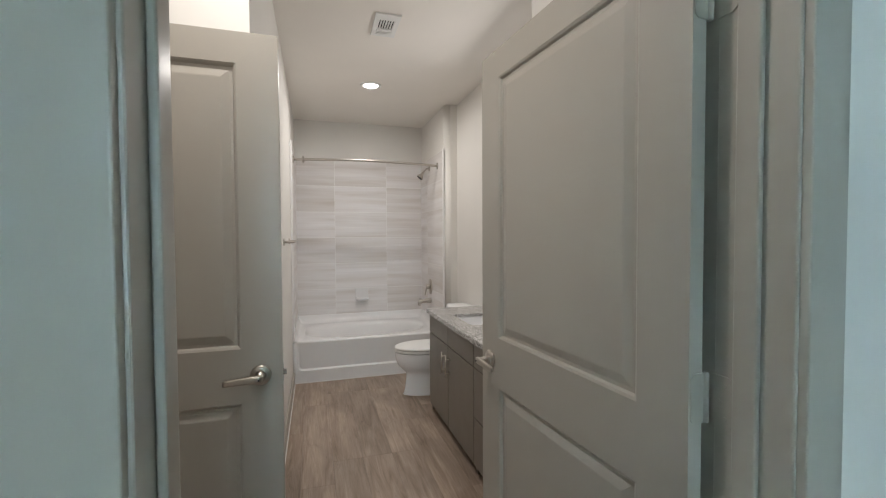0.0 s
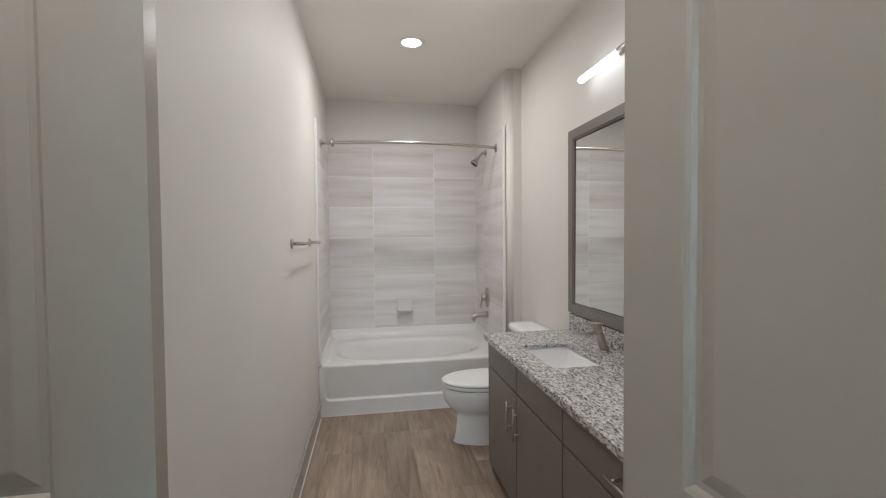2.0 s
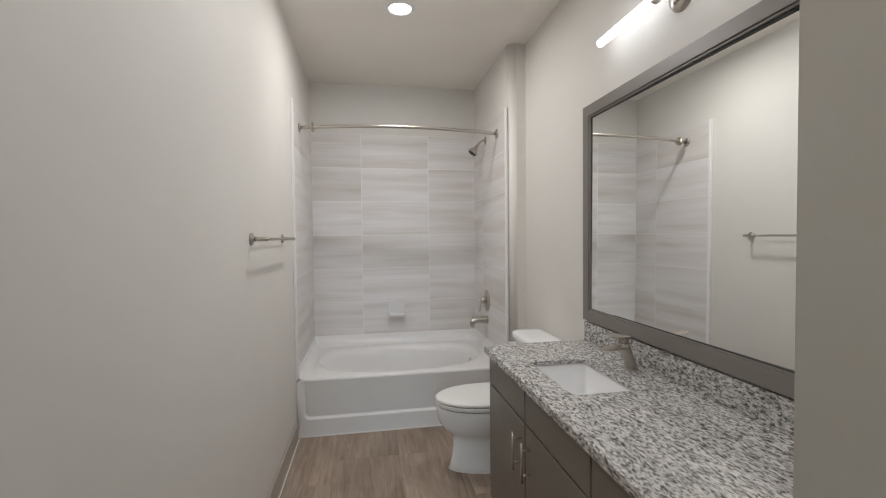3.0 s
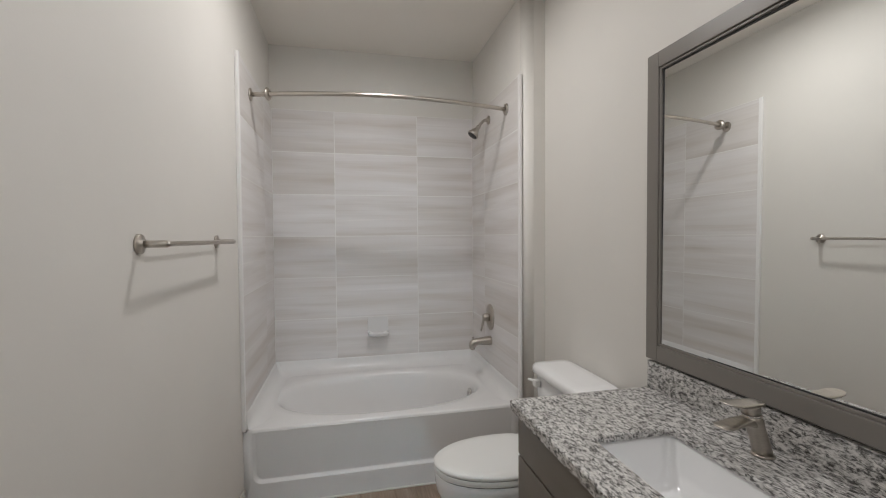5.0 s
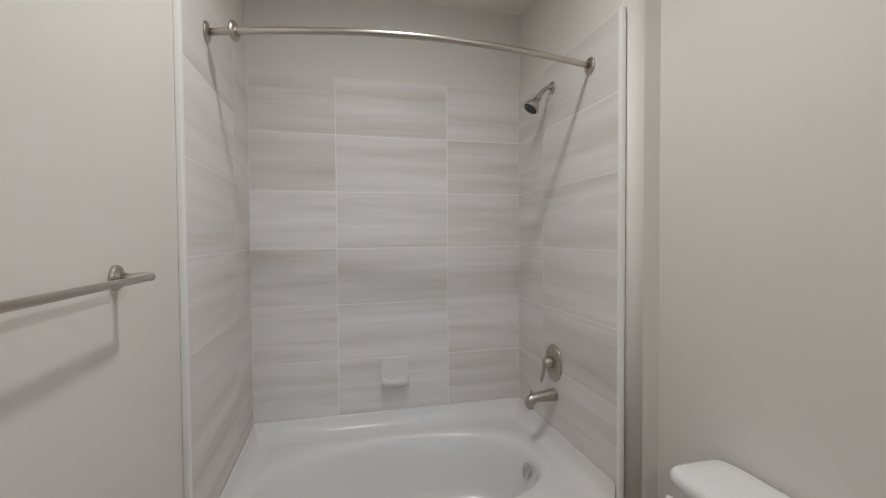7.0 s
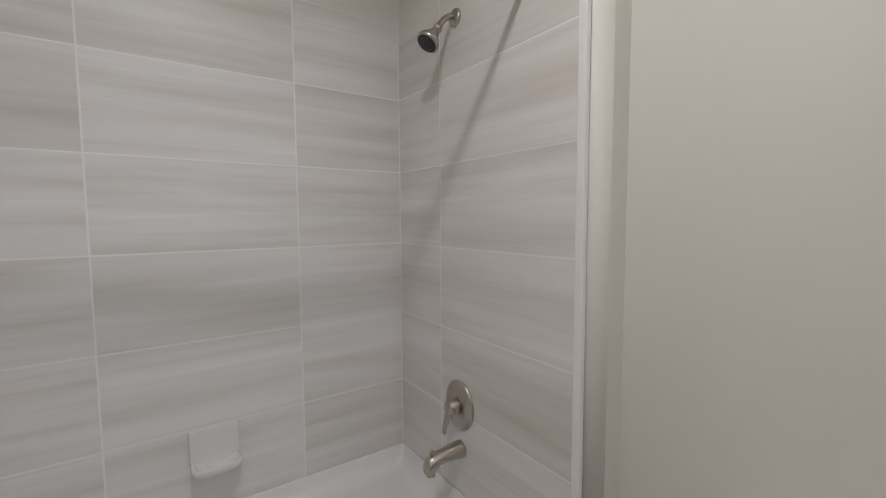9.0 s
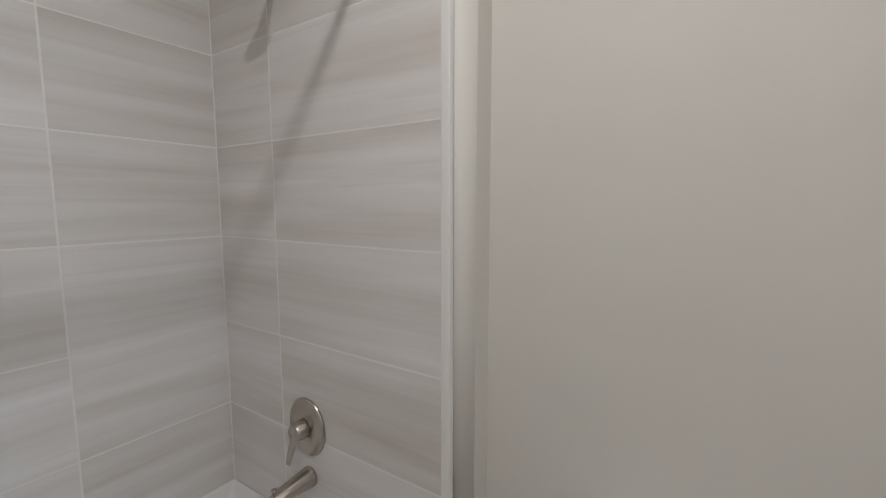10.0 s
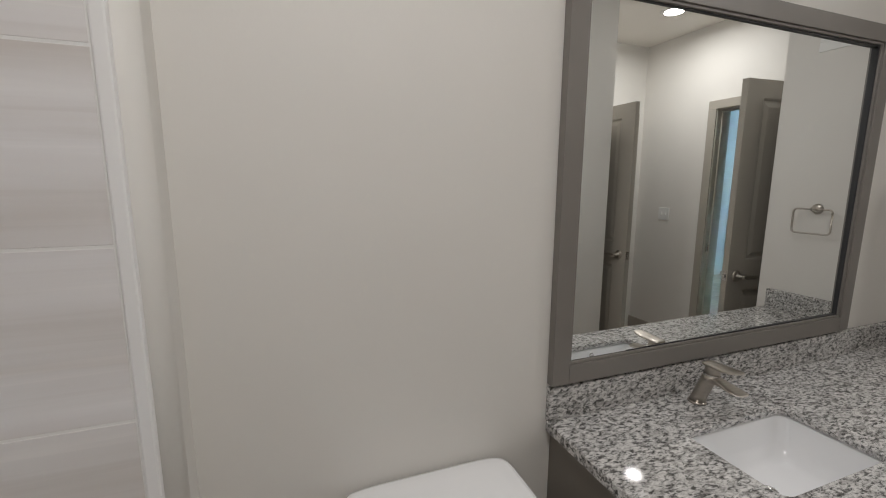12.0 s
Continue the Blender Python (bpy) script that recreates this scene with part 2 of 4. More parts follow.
# ---- the shell ----
wall_left = structure("wall_left", boxes((-0.135, -0.015, -3.55, 0.015, 0, CEIL)), WALL, "off-white painted bathroom wall")
wall_back = structure("wall_back", boxes((-0.135, 1.77, 0.015, 0.135, 0, CEIL)), WALL, "off-white painted wall above the tub tiles")
wet = boxes((1.52, 1.77, -0.99, 0.015, 0, CEIL))
corner = [e for e in wet.edges if all(abs(v.co.x - 1.52) < 0.001 and abs(v.co.y + 0.99) < 0.001 for v in e.verts)]
bmesh.ops.bevel(wet, geom=corner, offset=0.060, segments=12, affect="EDGES", profile=0.5)
wall_wet = structure("wall_wet", wet, WALL, "off-white wall holding the shower fittings")
for f in wall_wet.data.polygons:
    f.use_smooth = f.area < 0.05
wall_right = structure("wall_right", boxes((1.65, 1.77, -3.75, -0.99, 0, CEIL)), WALL, "off-white painted wall behind the vanity")
structure("wall_stub", boxes((1.02, 1.77, -4.61, -3.75, 0, CEIL)), WALL, "off-white wall at the end of the vanity")
structure("wall_recess", boxes((-0.87, -0.135, -3.55, -3.43, 0, CEIL)), WALL, "off-white wall of the entry recess")
structure("wall_closet", boxes((-0.87, -0.75, -4.61, -4.485, 0, CEIL), (-0.87, -0.75, -3.645, -3.55, 0, CEIL), (-0.87, -0.75, -4.485, -3.645, 2.12, CEIL)), WALL, "off-white wall with a side doorway")
structure("wall_entry", boxes((-2.2, 0.005, -4.75, -4.61, 0, CEIL), (0.976, 3.2, -4.75, -4.61, 0, CEIL), (0.005, 0.976, -4.75, -4.61, 2.125, CEIL)), WALL, "painted wall with the bathroom doorway")
structure("wall_closet_back", boxes((-2.2, -2.1, -4.61, -3.43, 0, CEIL), (-2.1, -0.87, -3.43, -3.33, 0, CEIL)), WALL, "plain closet wall")
structure("wall_bedroom", boxes((-2.3, -2.2, -8.5, -4.61, 0, CEIL), (3.2, 3.3, -8.5, -4.61, 0, CEIL),
          (-2.3, -0.6, -8.62, -8.5, 0, CEIL), (0.7, 3.3, -8.62, -8.5, 0, CEIL), (-0.6, 0.7, -8.62, -8.5, 0, 0.85), (-0.6, 0.7, -8.62, -8.5, 2.35, CEIL)), BEDROOM, "pale painted bedroom wall")
structure("ceiling", boxes((-2.3, 3.3, -8.62, 0.135, CEIL, CEIL + 0.1)), CEILING, "textured off-white ceiling", "ceiling")
floor = structure("floor", boxes((-2.3, 3.3, -8.62, 0.135, -0.12, -0.008)), SUBFLOOR, "floor of greyed oak vinyl planks", "floor")
structure("floor_bedroom", boxes((-2.2, 3.2, -8.5, -4.76, -0.008, 0.0)), WOOD, "greyed oak floor of the bedroom", "floor")
structure("floor_closet", boxes((-2.1, -0.80, -4.61, -3.43, -0.008, 0.0)), WOOD, "greyed oak floor of the closet", "floor")

# bedroom window
win = structure("window_1", boxes((-0.6, -0.55, -8.60, -8.52, 0.85, 2.35), (0.65, 0.7, -8.60, -8.52, 0.85, 2.35), (-0.55, 0.65, -8.60, -8.52, 0.85, 0.90), (-0.55, 0.65, -8.60, -8.52, 2.30, 2.35), (0.03, 0.07, -8.59, -8.53, 0.90, 2.30)), PLASTIC, "white framed bedroom window", "window")
for x0, x1 in ((-0.55, 0.03), (0.07, 0.65)):
    p = part("pane", boxes((x0, x1, -8.565, -8.559, 0.90, 2.30)), GLASS, win, "clear glass pane")
    p.visible_shadow = False


# baseboards
def baseboard(name, x0, x1, y0, y1):
    return structure(name, boxes((x0, x1, y0, y1, 0.0, 0.125), bevel=0.004, segments=1), GREIGE, "greige painted baseboard", "baseboard")


baseboard("baseboard_left", -0.0145, 0.001, -3.548, -0.975)
baseboard("baseboard_recess", -0.748, -0.016, -3.565, -3.5505)
baseboard("baseboard_entry", -0.748, -0.056, -4.6095, -4.595)
baseboard("baseboard_right", 1.635, 1.6495, -1.883, -0.992)
baseboard("baseboard_wet", 1.581, 1.634, -1.0045, -0.9905)
baseboard("baseboard_stub", 1.005, 1.0195, -4.607, -3.755)
structure("trim_floor_caulk", boxes((0.001, 0.007, -3.54, -0.976, 0.0005, 0.006)), CAULK, "thin white caulk line at the baseboard", "trim")
structure("trim_tub_caulk", boxes((0.0, 1.50, -0.950, -0.942, 0.0005, 0.007)), CAULK, "thin white caulk line under the tub apron", "trim")


# door frames
def frame_x(name, x0, x1, ya, yb, top, label, sides=(0.10, 0.086), far=(0.07, 0.07), proud=0.0):
    """A door frame in a wall that runs along x: clear opening x0..x1, wall from ya to yb."""
    t = tagged(new(name), label, "door frame", kind="structure")
    w = 0.019
    part("jamb", boxes((x0 - w, x0, ya - 0.004, yb + 0.004, 0, top + w), bevel=0.0045, segments=3), GREIGE, t)
    part("jamb", boxes((x1, x1 + w, ya - 0.004, yb + 0.004, 0, top + w), bevel=0.0045, segments=3), GREIGE, t)
    part("head_jamb", boxes((x0, x1, ya - 0.004, yb + 0.004, top, top + w), bevel=0.0015, segments=1), GREIGE, t)
    s0, s1 = yb - 0.088, yb - 0.042
    part("stop", boxes((x0, x0 + 0.012, s0, s1, 0, top - 0.012), bevel=0.005, segments=4), GREIGE, t)
    part("stop", boxes((x1 - 0.012, x1, s0, s1, 0, top - 0.012), bevel=0.005, segments=4), GREIGE, t)
    part("stop", boxes((x0, x1, s0, s1, top - 0.012, top), bevel=0.003, segments=2), GREIGE, t)
    for y0, y1, (wl, wr) in ((ya - 0.020, ya - 0.0005, sides), (yb + 0.0005, yb + 0.017, far)):
        for e0, e1 in ((x0 - 0.006 - wl, x0 - 0.006), (x1 + 0.006, x1 + 0.006 + wr)):
            if e1 - e0 > 0.01:
                # proud: extra casing depth, added to keep light out of the hinge gap
                deep = y1 + proud if y0 > yb - 0.01 and e0 > x1 else y1
                part("casing", boxes((e0, e1, y0, deep, 0, top + 0.006), bevel=0.0035, segments=3), GREIGE, t)
        part("head_casing", boxes((x0 - 0.006 - wl, x1 + 0.006 + wr, y0, y1, top + 0.0065, top + 0.076), bevel=0.0035, segments=3), GREIGE, t)
    return t


TOP = 2.106
# far right casing widened and deepened as a light block behind the open door
entry_frame = frame_x("door_frame_1", 0.024, 0.957, -4.75, -4.61, TOP, "greige painted frame of the bathroom doorway", far=(0.07, 0.055), proud=0.03)
closet_frame = frame_x("door_frame_2", 0.0, 0.80, -0.12, 0.0, TOP - 0.005, "greige painted frame of the side doorway")
closet_frame.matrix_world = pose(-0.75, -3.665, 0, 0, 0, -90)
strike = part("strike_plate", boxes((0.0239, 0.0256, -4.655, -4.625, 0.92, 0.985), bevel=0.0005, segments=1), STEEL, entry_frame, "steel strike plate")


# door leaves
def leaf(w, h, t, panels, d=0.011):
    """Both faces of a leaf from x 0..w, y -t..0, z 0..h, with moulded panels."""
    bm = bmesh.new()
    xs = [0, panels[0][0], panels[0][1], w]
    zs = [0]
    for p in panels:
        zs += [p[2], p[3]]
    zs.append(h)
    for side in (0, 1):
        y = 0.0 if side else -t
        s = -1 if side else 1

        def quad(ps):
            bm.faces.new([bm.verts.new(q) for q in ps])
        for i in range(3):
            for j in range(len(zs) - 1):
                x0, x1, z0, z1 = xs[i], xs[i + 1], zs[j], zs[j + 1]
                if i == 1 and j % 2 == 1:
                    rings = []
                    for inset, depth in ((0, 0), (0.007, 0.004), (0.012, d), (0.022, d), (0.046, 0.004), (0.050, 0.0035)):
                        yy = y + s * depth
                        rings.append([bm.verts.new(q) for q in ((x0 + inset, yy, z0 + inset), (x1 - inset, yy, z0 + inset), (x1 - inset, yy, z1 - inset), (x0 + inset, yy, z1 - inset))])
                    for a, b in zip(rings, rings[1:]):
                        for k in range(4):
                            bm.faces.new((a[k], a[(k + 1) % 4], b[(k + 1) % 4], b[k]))
                    bm.faces.new(rings[-1])
                else:
                    quad(((x0, y, z0), (x1, y, z0), (x1, y, z1), (x0, y, z1)))
    for ps in (((0, -t, 0), (0, 0, 0), (0, 0, h), (0, -t, h)), ((w, -t, 0), (w, 0, 0), (w, 0, h), (w, -t, h)), ((0, -t, 0), (w, -t, 0), (w, 0, 0), (0, 0, 0)), ((0, -t, h), (w, -t, h), (w, 0, h), (0, 0, h))):
        bm.faces.new([bm.verts.new(q) for q in ps])
    bmesh.ops.remove_doubles(bm, verts=bm.verts[:], dist=0.0002)
    return bm


def lever(parent, x, z, y, side, reach):
    """A lever handle on the face at y; side -1 or 1 is the way it stands out, reach the way the lever points."""
    m = Matrix.Translation((x, y, z)) @ Matrix.Rotation(radians(90 if side < 0 else -90), 4, "X")
    rose = part("rosette", lathe([(0.0, 0), (0.034, 0), (0.034, 0.006), (0.031, 0.010), (0.016, 0.013), (0.014, 0.013), (0.0135, 0.03), (0.0, 0.03)], 40, m), NICKEL, parent, "round satin nickel rosette", True)
    y2 = y + side * 0.052
    part("neck", sweep([(x, y + side * 0.010, z), (x, y + side * 0.022, z), (x, y2, z)], [0.020, 0.0125, 0.0115], 20), NICKEL, parent, "", True)
    rings = []
    for u, hz, th, dz in ((-0.0135, 0.006, 0.004, 0.0), (-0.0125, 0.0105, 0.0070, 0.0), (0.004, 0.0130, 0.0085, 0.0), (0.03, 0.0122, 0.0078, -0.001), (0.065, 0.0108, 0.0066, -0.003), (0.100, 0.0096, 0.0056, -0.005), (0.1075, 0.0090, 0.0050, -0.0055), (0.1090, 0.0070, 0.0035, -0.0055)):
        rings.append([Vector((x + reach * u, y2 + p.x, z + dz + p.y)) for p in oval(0, 0, th, hz, 0, 4.0, 24)])
    part("lever", loft(rings), NICKEL, parent, "flat satin nickel lever", True)
    # dark disc on the lever paints the shade inside the pin hole
    part("pin_hole_shade", lathe([(0, 0), (0.003, 0), (0.003, 0.004), (0, 0.004)], 10, Matrix.Translation((x, y2, z)) @ Matrix.Rotation(radians(90 if side < 0 else -90), 4, "X") @ Matrix.Translation((0, 0, 0.0095))), DARK, parent)


def door(name, w, m, label, panels):
    d = thing(name, label, "door", m)
    h, t = TOP - 0.018, 0.036
    part("leaf", turned(leaf(w, h, t, panels), Matrix.Translation((0, 0, 0.012))), GREIGE, d, "two-panel moulded greige leaf")
    hx = w - 0.07
    lever(d, hx, 0.955, -t, -1, -1)
    lever(d, hx, 0.955, 0.0, 1, -1)
    part("latch_plate", boxes((w - 0.0005, w + 0.0015, -t * 0.5 - 0.0125, -t * 0.5 + 0.0125, 0.925, 0.985), bevel=0.0005, segments=1), STEEL, d, "steel latch plate")
    part("latch_bolt", boxes((w, w + 0.011, -t * 0.5 - 0.006, -t * 0.5 + 0.008, 0.945, 0.965), bevel=0.002), STEEL, d, "steel latch bolt")
    return d


def hinge_leaf(x, y0, y1, z, side):
    """A thin painted plate in the plane of x, its two outer corners (towards y0 or y1 by side) rounded."""
    r, h = 0.014, 0.050
    inner, outer = (y0, y1) if side > 0 else (y1, y0)
    s = 1 if outer > inner else -1
    ring = [(inner, z - h)]
    for cz, st in ((z - h + r, -90), (z + h - r, 0)):
        for k in range(7):
            a = radians(st + 15 * k)
            ring.append((outer - s * r + s * r * math.cos(a), cz + r * math.sin(a)))
    ring.append((inner, z + h))
    return loft([[(x - 0.0012, y, q) for y, q in ring], [(x + 0.0012, y, q) for y, q in ring]])


def hinge(parent, z):
    """A painted butt hinge of the entry door: knuckle behind the leaf, one plate on its edge and one on the jamb."""
    h = part("hinge", lathe([(0, z - 0.050), (0.0055, z - 0.050), (0.0065, z - 0.047), (0.0065, z - 0.018), (0.0058, z - 0.017), (0.0058, z - 0.016), (0.0065, z - 0.015), (0.0065, z + 0.015), (0.0058, z + 0.016), (0.0058, z + 0.017), (0.0065, z + 0.018), (0.0065, z + 0.047), (0.0055, z + 0.050), (0, z + 0.050)], 14, Matrix.Translation((-0.002, -0.044, 0))), GREIGE, parent, "butt hinge painted over in greige", True)
    plate = turned(hinge_leaf(0.0, -0.038, -0.003, z, 1), Matrix.Translation((-0.0013, 0, 0)))
    part("hinge_plate", plate, GREIGE, h)
    jamb = part("hinge_plate", hinge_leaf(0.9560, -4.647, -4.606, z, -1), GREIGE, h)
    jamb.matrix_parent_inverse = parent.matrix_basis.inverted()
    for dz, y in ((-0.032, -4.632), (0.0, -4.620), (0.032, -4.632)):
        screw = part("hinge_screw", lathe([(0, 0), (0.0038, 0), (0.003, 0.0008), (0.001, 0.0004), (0, 0.0004)], 12, Matrix.Translation((0.9548, y, z + dz)) @ Matrix.Rotation(radians(-90), 4, "Y")), GREIGE, h)
        screw.matrix_parent_inverse = parent.matrix_basis.inverted()


W1 = 0.903
entry_door = door("door_entry", W1, pose(0.900, -4.600, 0, 0, 0, 94.3), "greige two-panel door standing open into the bathroom",
                  [(0.13, W1 - 0.13, 0.20, 0.85), (0.13, W1 - 0.13, 1.035, 1.985)])
for z in (0.26, 1.098, 1.890):
    hinge(entry_door, z)
W2 = 0.80
side_door = door("door_side", W2, pose(-0.71, -3.665, 0, 0, 0, 0), "greige two-panel side door swung open against the wall",
                 [(0.13, W2 - 0.13, 0.20, 0.85), (0.13, W2 - 0.13, 1.035, 1.985)])

# ---- tub alcove ----
TILE_Z, ROW, JOINT = 0.49, 0.308, 0.0052


def tile_mesh(w, h, t=0.010):
    """A tile centred on x and z, its face towards -y at y 0, with eased edges."""
    bm = bmesh.new()
    e = 0.0006
    back = [bm.verts.new((x * w / 2, t, z * h / 2)) for x, z in ((-1, -1), (1, -1), (1, 1), (-1, 1))]
    mid = [bm.verts.new((x * w / 2, e, z * h / 2)) for x, z in ((-1, -1), (1, -1), (1, 1), (-1, 1))]
    top = [bm.verts.new((x * (w / 2 - e), 0, z * (h / 2 - e))) for x, z in ((-1, -1), (1, -1), (1, 1), (-1, 1))]
    for a, b in ((back, mid), (mid, top)):
        for k in range(4):
            bm.faces.new((a[k], a[(k + 1) % 4], b[(k + 1) % 4], b[k]))
    bm.faces.new(top)
    bmesh.ops.recalc_face_normals(bm, faces=bm.faces[:])
    me = bpy.data.meshes.new("tile")
    bm.to_mesh(me)
    bm.free()
    me.materials.append(TILE)
    return me


def tile_wall(wall, spans, place):
    for a, b in spans:
        me = tile_mesh(b - a - JOINT, ROW - JOINT)
        for r in range(6):
            ob = new("tile", me)
            ob.parent = wall
            ob.matrix_world = place((a + b) / 2, TILE_Z + ROW * (r + 0.5))


# grout beds behind the tiles
structure("trim_grout_back", boxes((-0.0145, 1.5195, 0.0005, 0.0149, TILE_Z - 0.002, TILE_Z + ROW * 6)), GROUT, "white grout behind the tub tiles", "grout")
structure("trim_grout_left", boxes((-0.0149, -0.0005, -0.940, 0.0004, TILE_Z - 0.002, TILE_Z + ROW * 6)), GROUT, "white grout behind the tub tiles", "grout")
structure("trim_grout_right", boxes((1.5055, 1.5199, -0.940, 0.0004, TILE_Z - 0.002, TILE_Z + ROW * 6)), GROUT, "white grout behind the tub tiles", "grout")
tile_wall(wall_back, ((0.0, 0.438), (0.438, 1.060), (1.060, 1.505)), lambda u, z: pose(u, 0.0, z))
tile_wall(wall_left, ((0.0, 0.312), (0.312, 0.940)), lambda u, z: pose(0.0, -u, z, 0, 0, 90))
tile_wall(wall_wet, ((0.0, 0.312), (0.312, 0.940)), lambda u, z: pose(1.505, -u, z, 0, 0, -90))
structure("trim_tile_left", boxes((-0.0148, 0.004, -0.964, -0.9405, 0.41, TILE_Z + ROW * 6 + 0.004), bevel=0.004), EDGE, "white bullnose edge of the tub tiles", "trim")
structure("trim_tile_right", boxes((1.501, 1.5198, -0.964, -0.9405, 0.41, TILE_Z + ROW * 6 + 0.004), bevel=0.004), EDGE, "white bullnose edge of the tub tiles", "trim")


def bathtub():
    t = thing("bathtub", "white acrylic alcove bathtub with an oval basin", "bathtub", pose(0, 0, 0))
    x0, x1, y0, y1, rim = 0.002, 1.503, -0.937, -0.002, 0.408
    cx, cy = (x0 + x1) / 2, (y0 + y1) / 2
    rings = []
    # from the drain floor up to the deck; the left end leans back
    for rx, ry, z, p, sx in ((0.10, 0.06, 0.085, 2.2, 0.06), (0.40, 0.19, 0.087, 2.6, 0.06), (0.47, 0.235, 0.10, 2.6, 0.055), (0.515, 0.265, 0.14, 2.5, 0.04), (0.555, 0.295, 0.22, 2.4, 0.02),
                             (0.592, 0.326, 0.30, 2.3, 0.0), (0.617, 0.345, 0.355, 2.25, -0.01), (0.632, 0.357, 0.382, 2.25, -0.015), (0.646, 0.368, 0.396, 2.25, -0.015), (0.664, 0.382, 0.404, 2.3, -0.015), (0.695, 0.408, rim, 2.8, -0.008)):
        rings.append(oval(cx + sx, cy - 0.012, rx, ry * 0.968, z, p, 96))
    rect = []
    for v in oval(cx, cy, (x1 - x0) / 2, (y1 - y0) / 2, rim, 2.0, 96):
        dx, dy = (v.x - cx) / ((x1 - x0) / 2), (v.y - cy) / ((y1 - y0) / 2)
        k = 1 / max(abs(dx), abs(dy))
        rect.append(Vector((cx + dx * k * (x1 - x0) / 2, cy + dy * k * (y1 - y0) / 2, rim)))
    def shrunk(d, z):
        return [Vector((cx + (v.x - cx) * (1 - d / 0.75), cy + (v.y - cy) * (1 - d / 0.467), z)) for v in rect]
    rings += [shrunk(0.016, rim), shrunk(0.006, rim - 0.002), shrunk(0.001, rim - 0.008), [Vector((v.x, v.y, rim - 0.012)) for v in rect], [Vector((v.x, v.y, rim - 0.03)) for v in rect]]
    part("basin", loft(rings, True, False), ACRYLIC, t, "glossy oval basin and deck", True)
    # apron with a recessed field over a proud skirt
    bm = bmesh.new()
    n = 10
    outer = [(-0.0145, 0.0), (1.5195, 0.0), (1.5195, rim - 0.012), (-0.0145, rim - 0.012)]
    def field(inset, depth, r, drop=0.0):
        xa, xb, za, zb = x0 + 0.026 + inset, x1 - 0.026 - inset, 0.118 + inset, rim - 0.016 - inset * 0.3
        out = []
        for (ax, az, st) in ((xa + r, za + r, 180), (xb - r, za + r, 270), (xb - 0.004, zb - 0.004, 0), (xa + 0.004, zb - 0.004, 90)):
            rr = r if az < 0.25 else 0.004
            for k in range(n + 1):
                a = radians(st + 90 * k / n)
                zz = az + rr * math.sin(a)
                out.append(bm.verts.new((ax + rr * math.cos(a), y0 - 0.003 + depth * max(0.0, min(1.0, (zb + 0.002 - zz) / 0.12)), zz)))
        return out
    loops = [field(0, 0.0, 0.045), field(0.004, 0.002, 0.043), field(0.012, 0.014, 0.038), field(0.018, 0.017, 0.034)]
    for a, b in zip(loops, loops[1:]):
        for k in range(len(a)):
            bm.faces.new((a[k], a[(k + 1) % len(a)], b[(k + 1) % len(b)], b[k]))
    bm.faces.new(loops[-1])
    ov = [bm.verts.new((x, y0 - 0.003, z)) for x, z in outer]
    m = n + 1
    for c in range(4):
        for k in range(n):
            bm.faces.new((ov[c], loops[0][c * m + k], loops[0][c * m + k + 1]))
        bm.faces.new((ov[c], loops[0][c * m + n], loops[0][((c + 1) % 4) * m], ov[(c + 1) % 4]))
    back = [bm.verts.new((x, y0 + 0.03, z)) for x, z in outer]
    for c in range(4):
        bm.faces.new((ov[c], ov[(c + 1) % 4], back[(c + 1) % 4], back[c]))
    bm.faces.new(back)
    ob = part("apron", bm, ACRYLIC, t, "white apron with a recessed field")
    for f in ob.data.polygons:
        f.use_smooth = len(f.vertices) == 4 and f.area < 0.02
    # raised flange against the three walls
    prof = [(0.0, 0.495), (0.003, 0.492), (0.006, 0.484), (0.010, 0.470), (0.016, 0.453), (0.024, 0.438), (0.035, 0.425), (0.050, 0.416), (0.068, 0.411), (0.088, rim + 0.0006)]
    bm = bmesh.new()
    rows = []
    for d, z in prof:
        ra = 0.012 + 0.75 * d
        pts = [(x0 + d * 0.15, y0 + 0.0015), (x0 + d * 0.4, y0 + 0.03), (x0 + d * 0.8, y0 + 0.08), (x0 + d, y0 + 0.14)]
        pts += [(x0 + d + ra - ra * math.cos(radians(a)), y1 - d - ra + ra * math.sin(radians(a))) for a in range(0, 91, 10)]
        pts += [(x0 + x1 - x, y) for x, y in pts[::-1]]
        rows.append([bm.verts.new((x, y, z)) for x, y in pts])
    for a, b in zip(rows, rows[1:]):
        for k in range(len(a) - 1):
            bm.faces.new((a[k], a[k + 1], b[k + 1], b[k]))
    for e in (0, -1):
        bm.faces.new([bm.verts.new(r[e].co) for r in rows] + [bm.verts.new((x0 if e == 0 else x1, y0 + 0.0015, rim))])
    part("flange", bm, ACRYLIC, t, "coved flange up to the tiles", True)
    of = part("overflow_plate", lathe([(0, 0), (0.034, 0), (0.036, 0.004), (0.033, 0.009), (0.010, 0.012), (0, 0.012)], 36, Matrix.Translation((1.338, -0.474, 0.318)) @ Matrix.Rotation(radians(-76), 4, "Y")), STEEL, t, "chrome overflow plate", True)
    part("overflow_screw", lathe([(0, 0), (0.004, 0), (0.003, 0.003), (0, 0.003)], 10, Matrix.Translation((1.325, -0.474, 0.321)) @ Matrix.Rotation(radians(-76), 4, "Y")), STEEL, of)
    part("drain", lathe([(0, 0), (0.032, 0), (0.034, 0.003), (0.024, 0.006), (0.022, 0.004), (0, 0.005)], 32, Matrix.Translation((1.12, -0.474, 0.086))), STEEL, t, "chrome tub drain", True)


bathtub()


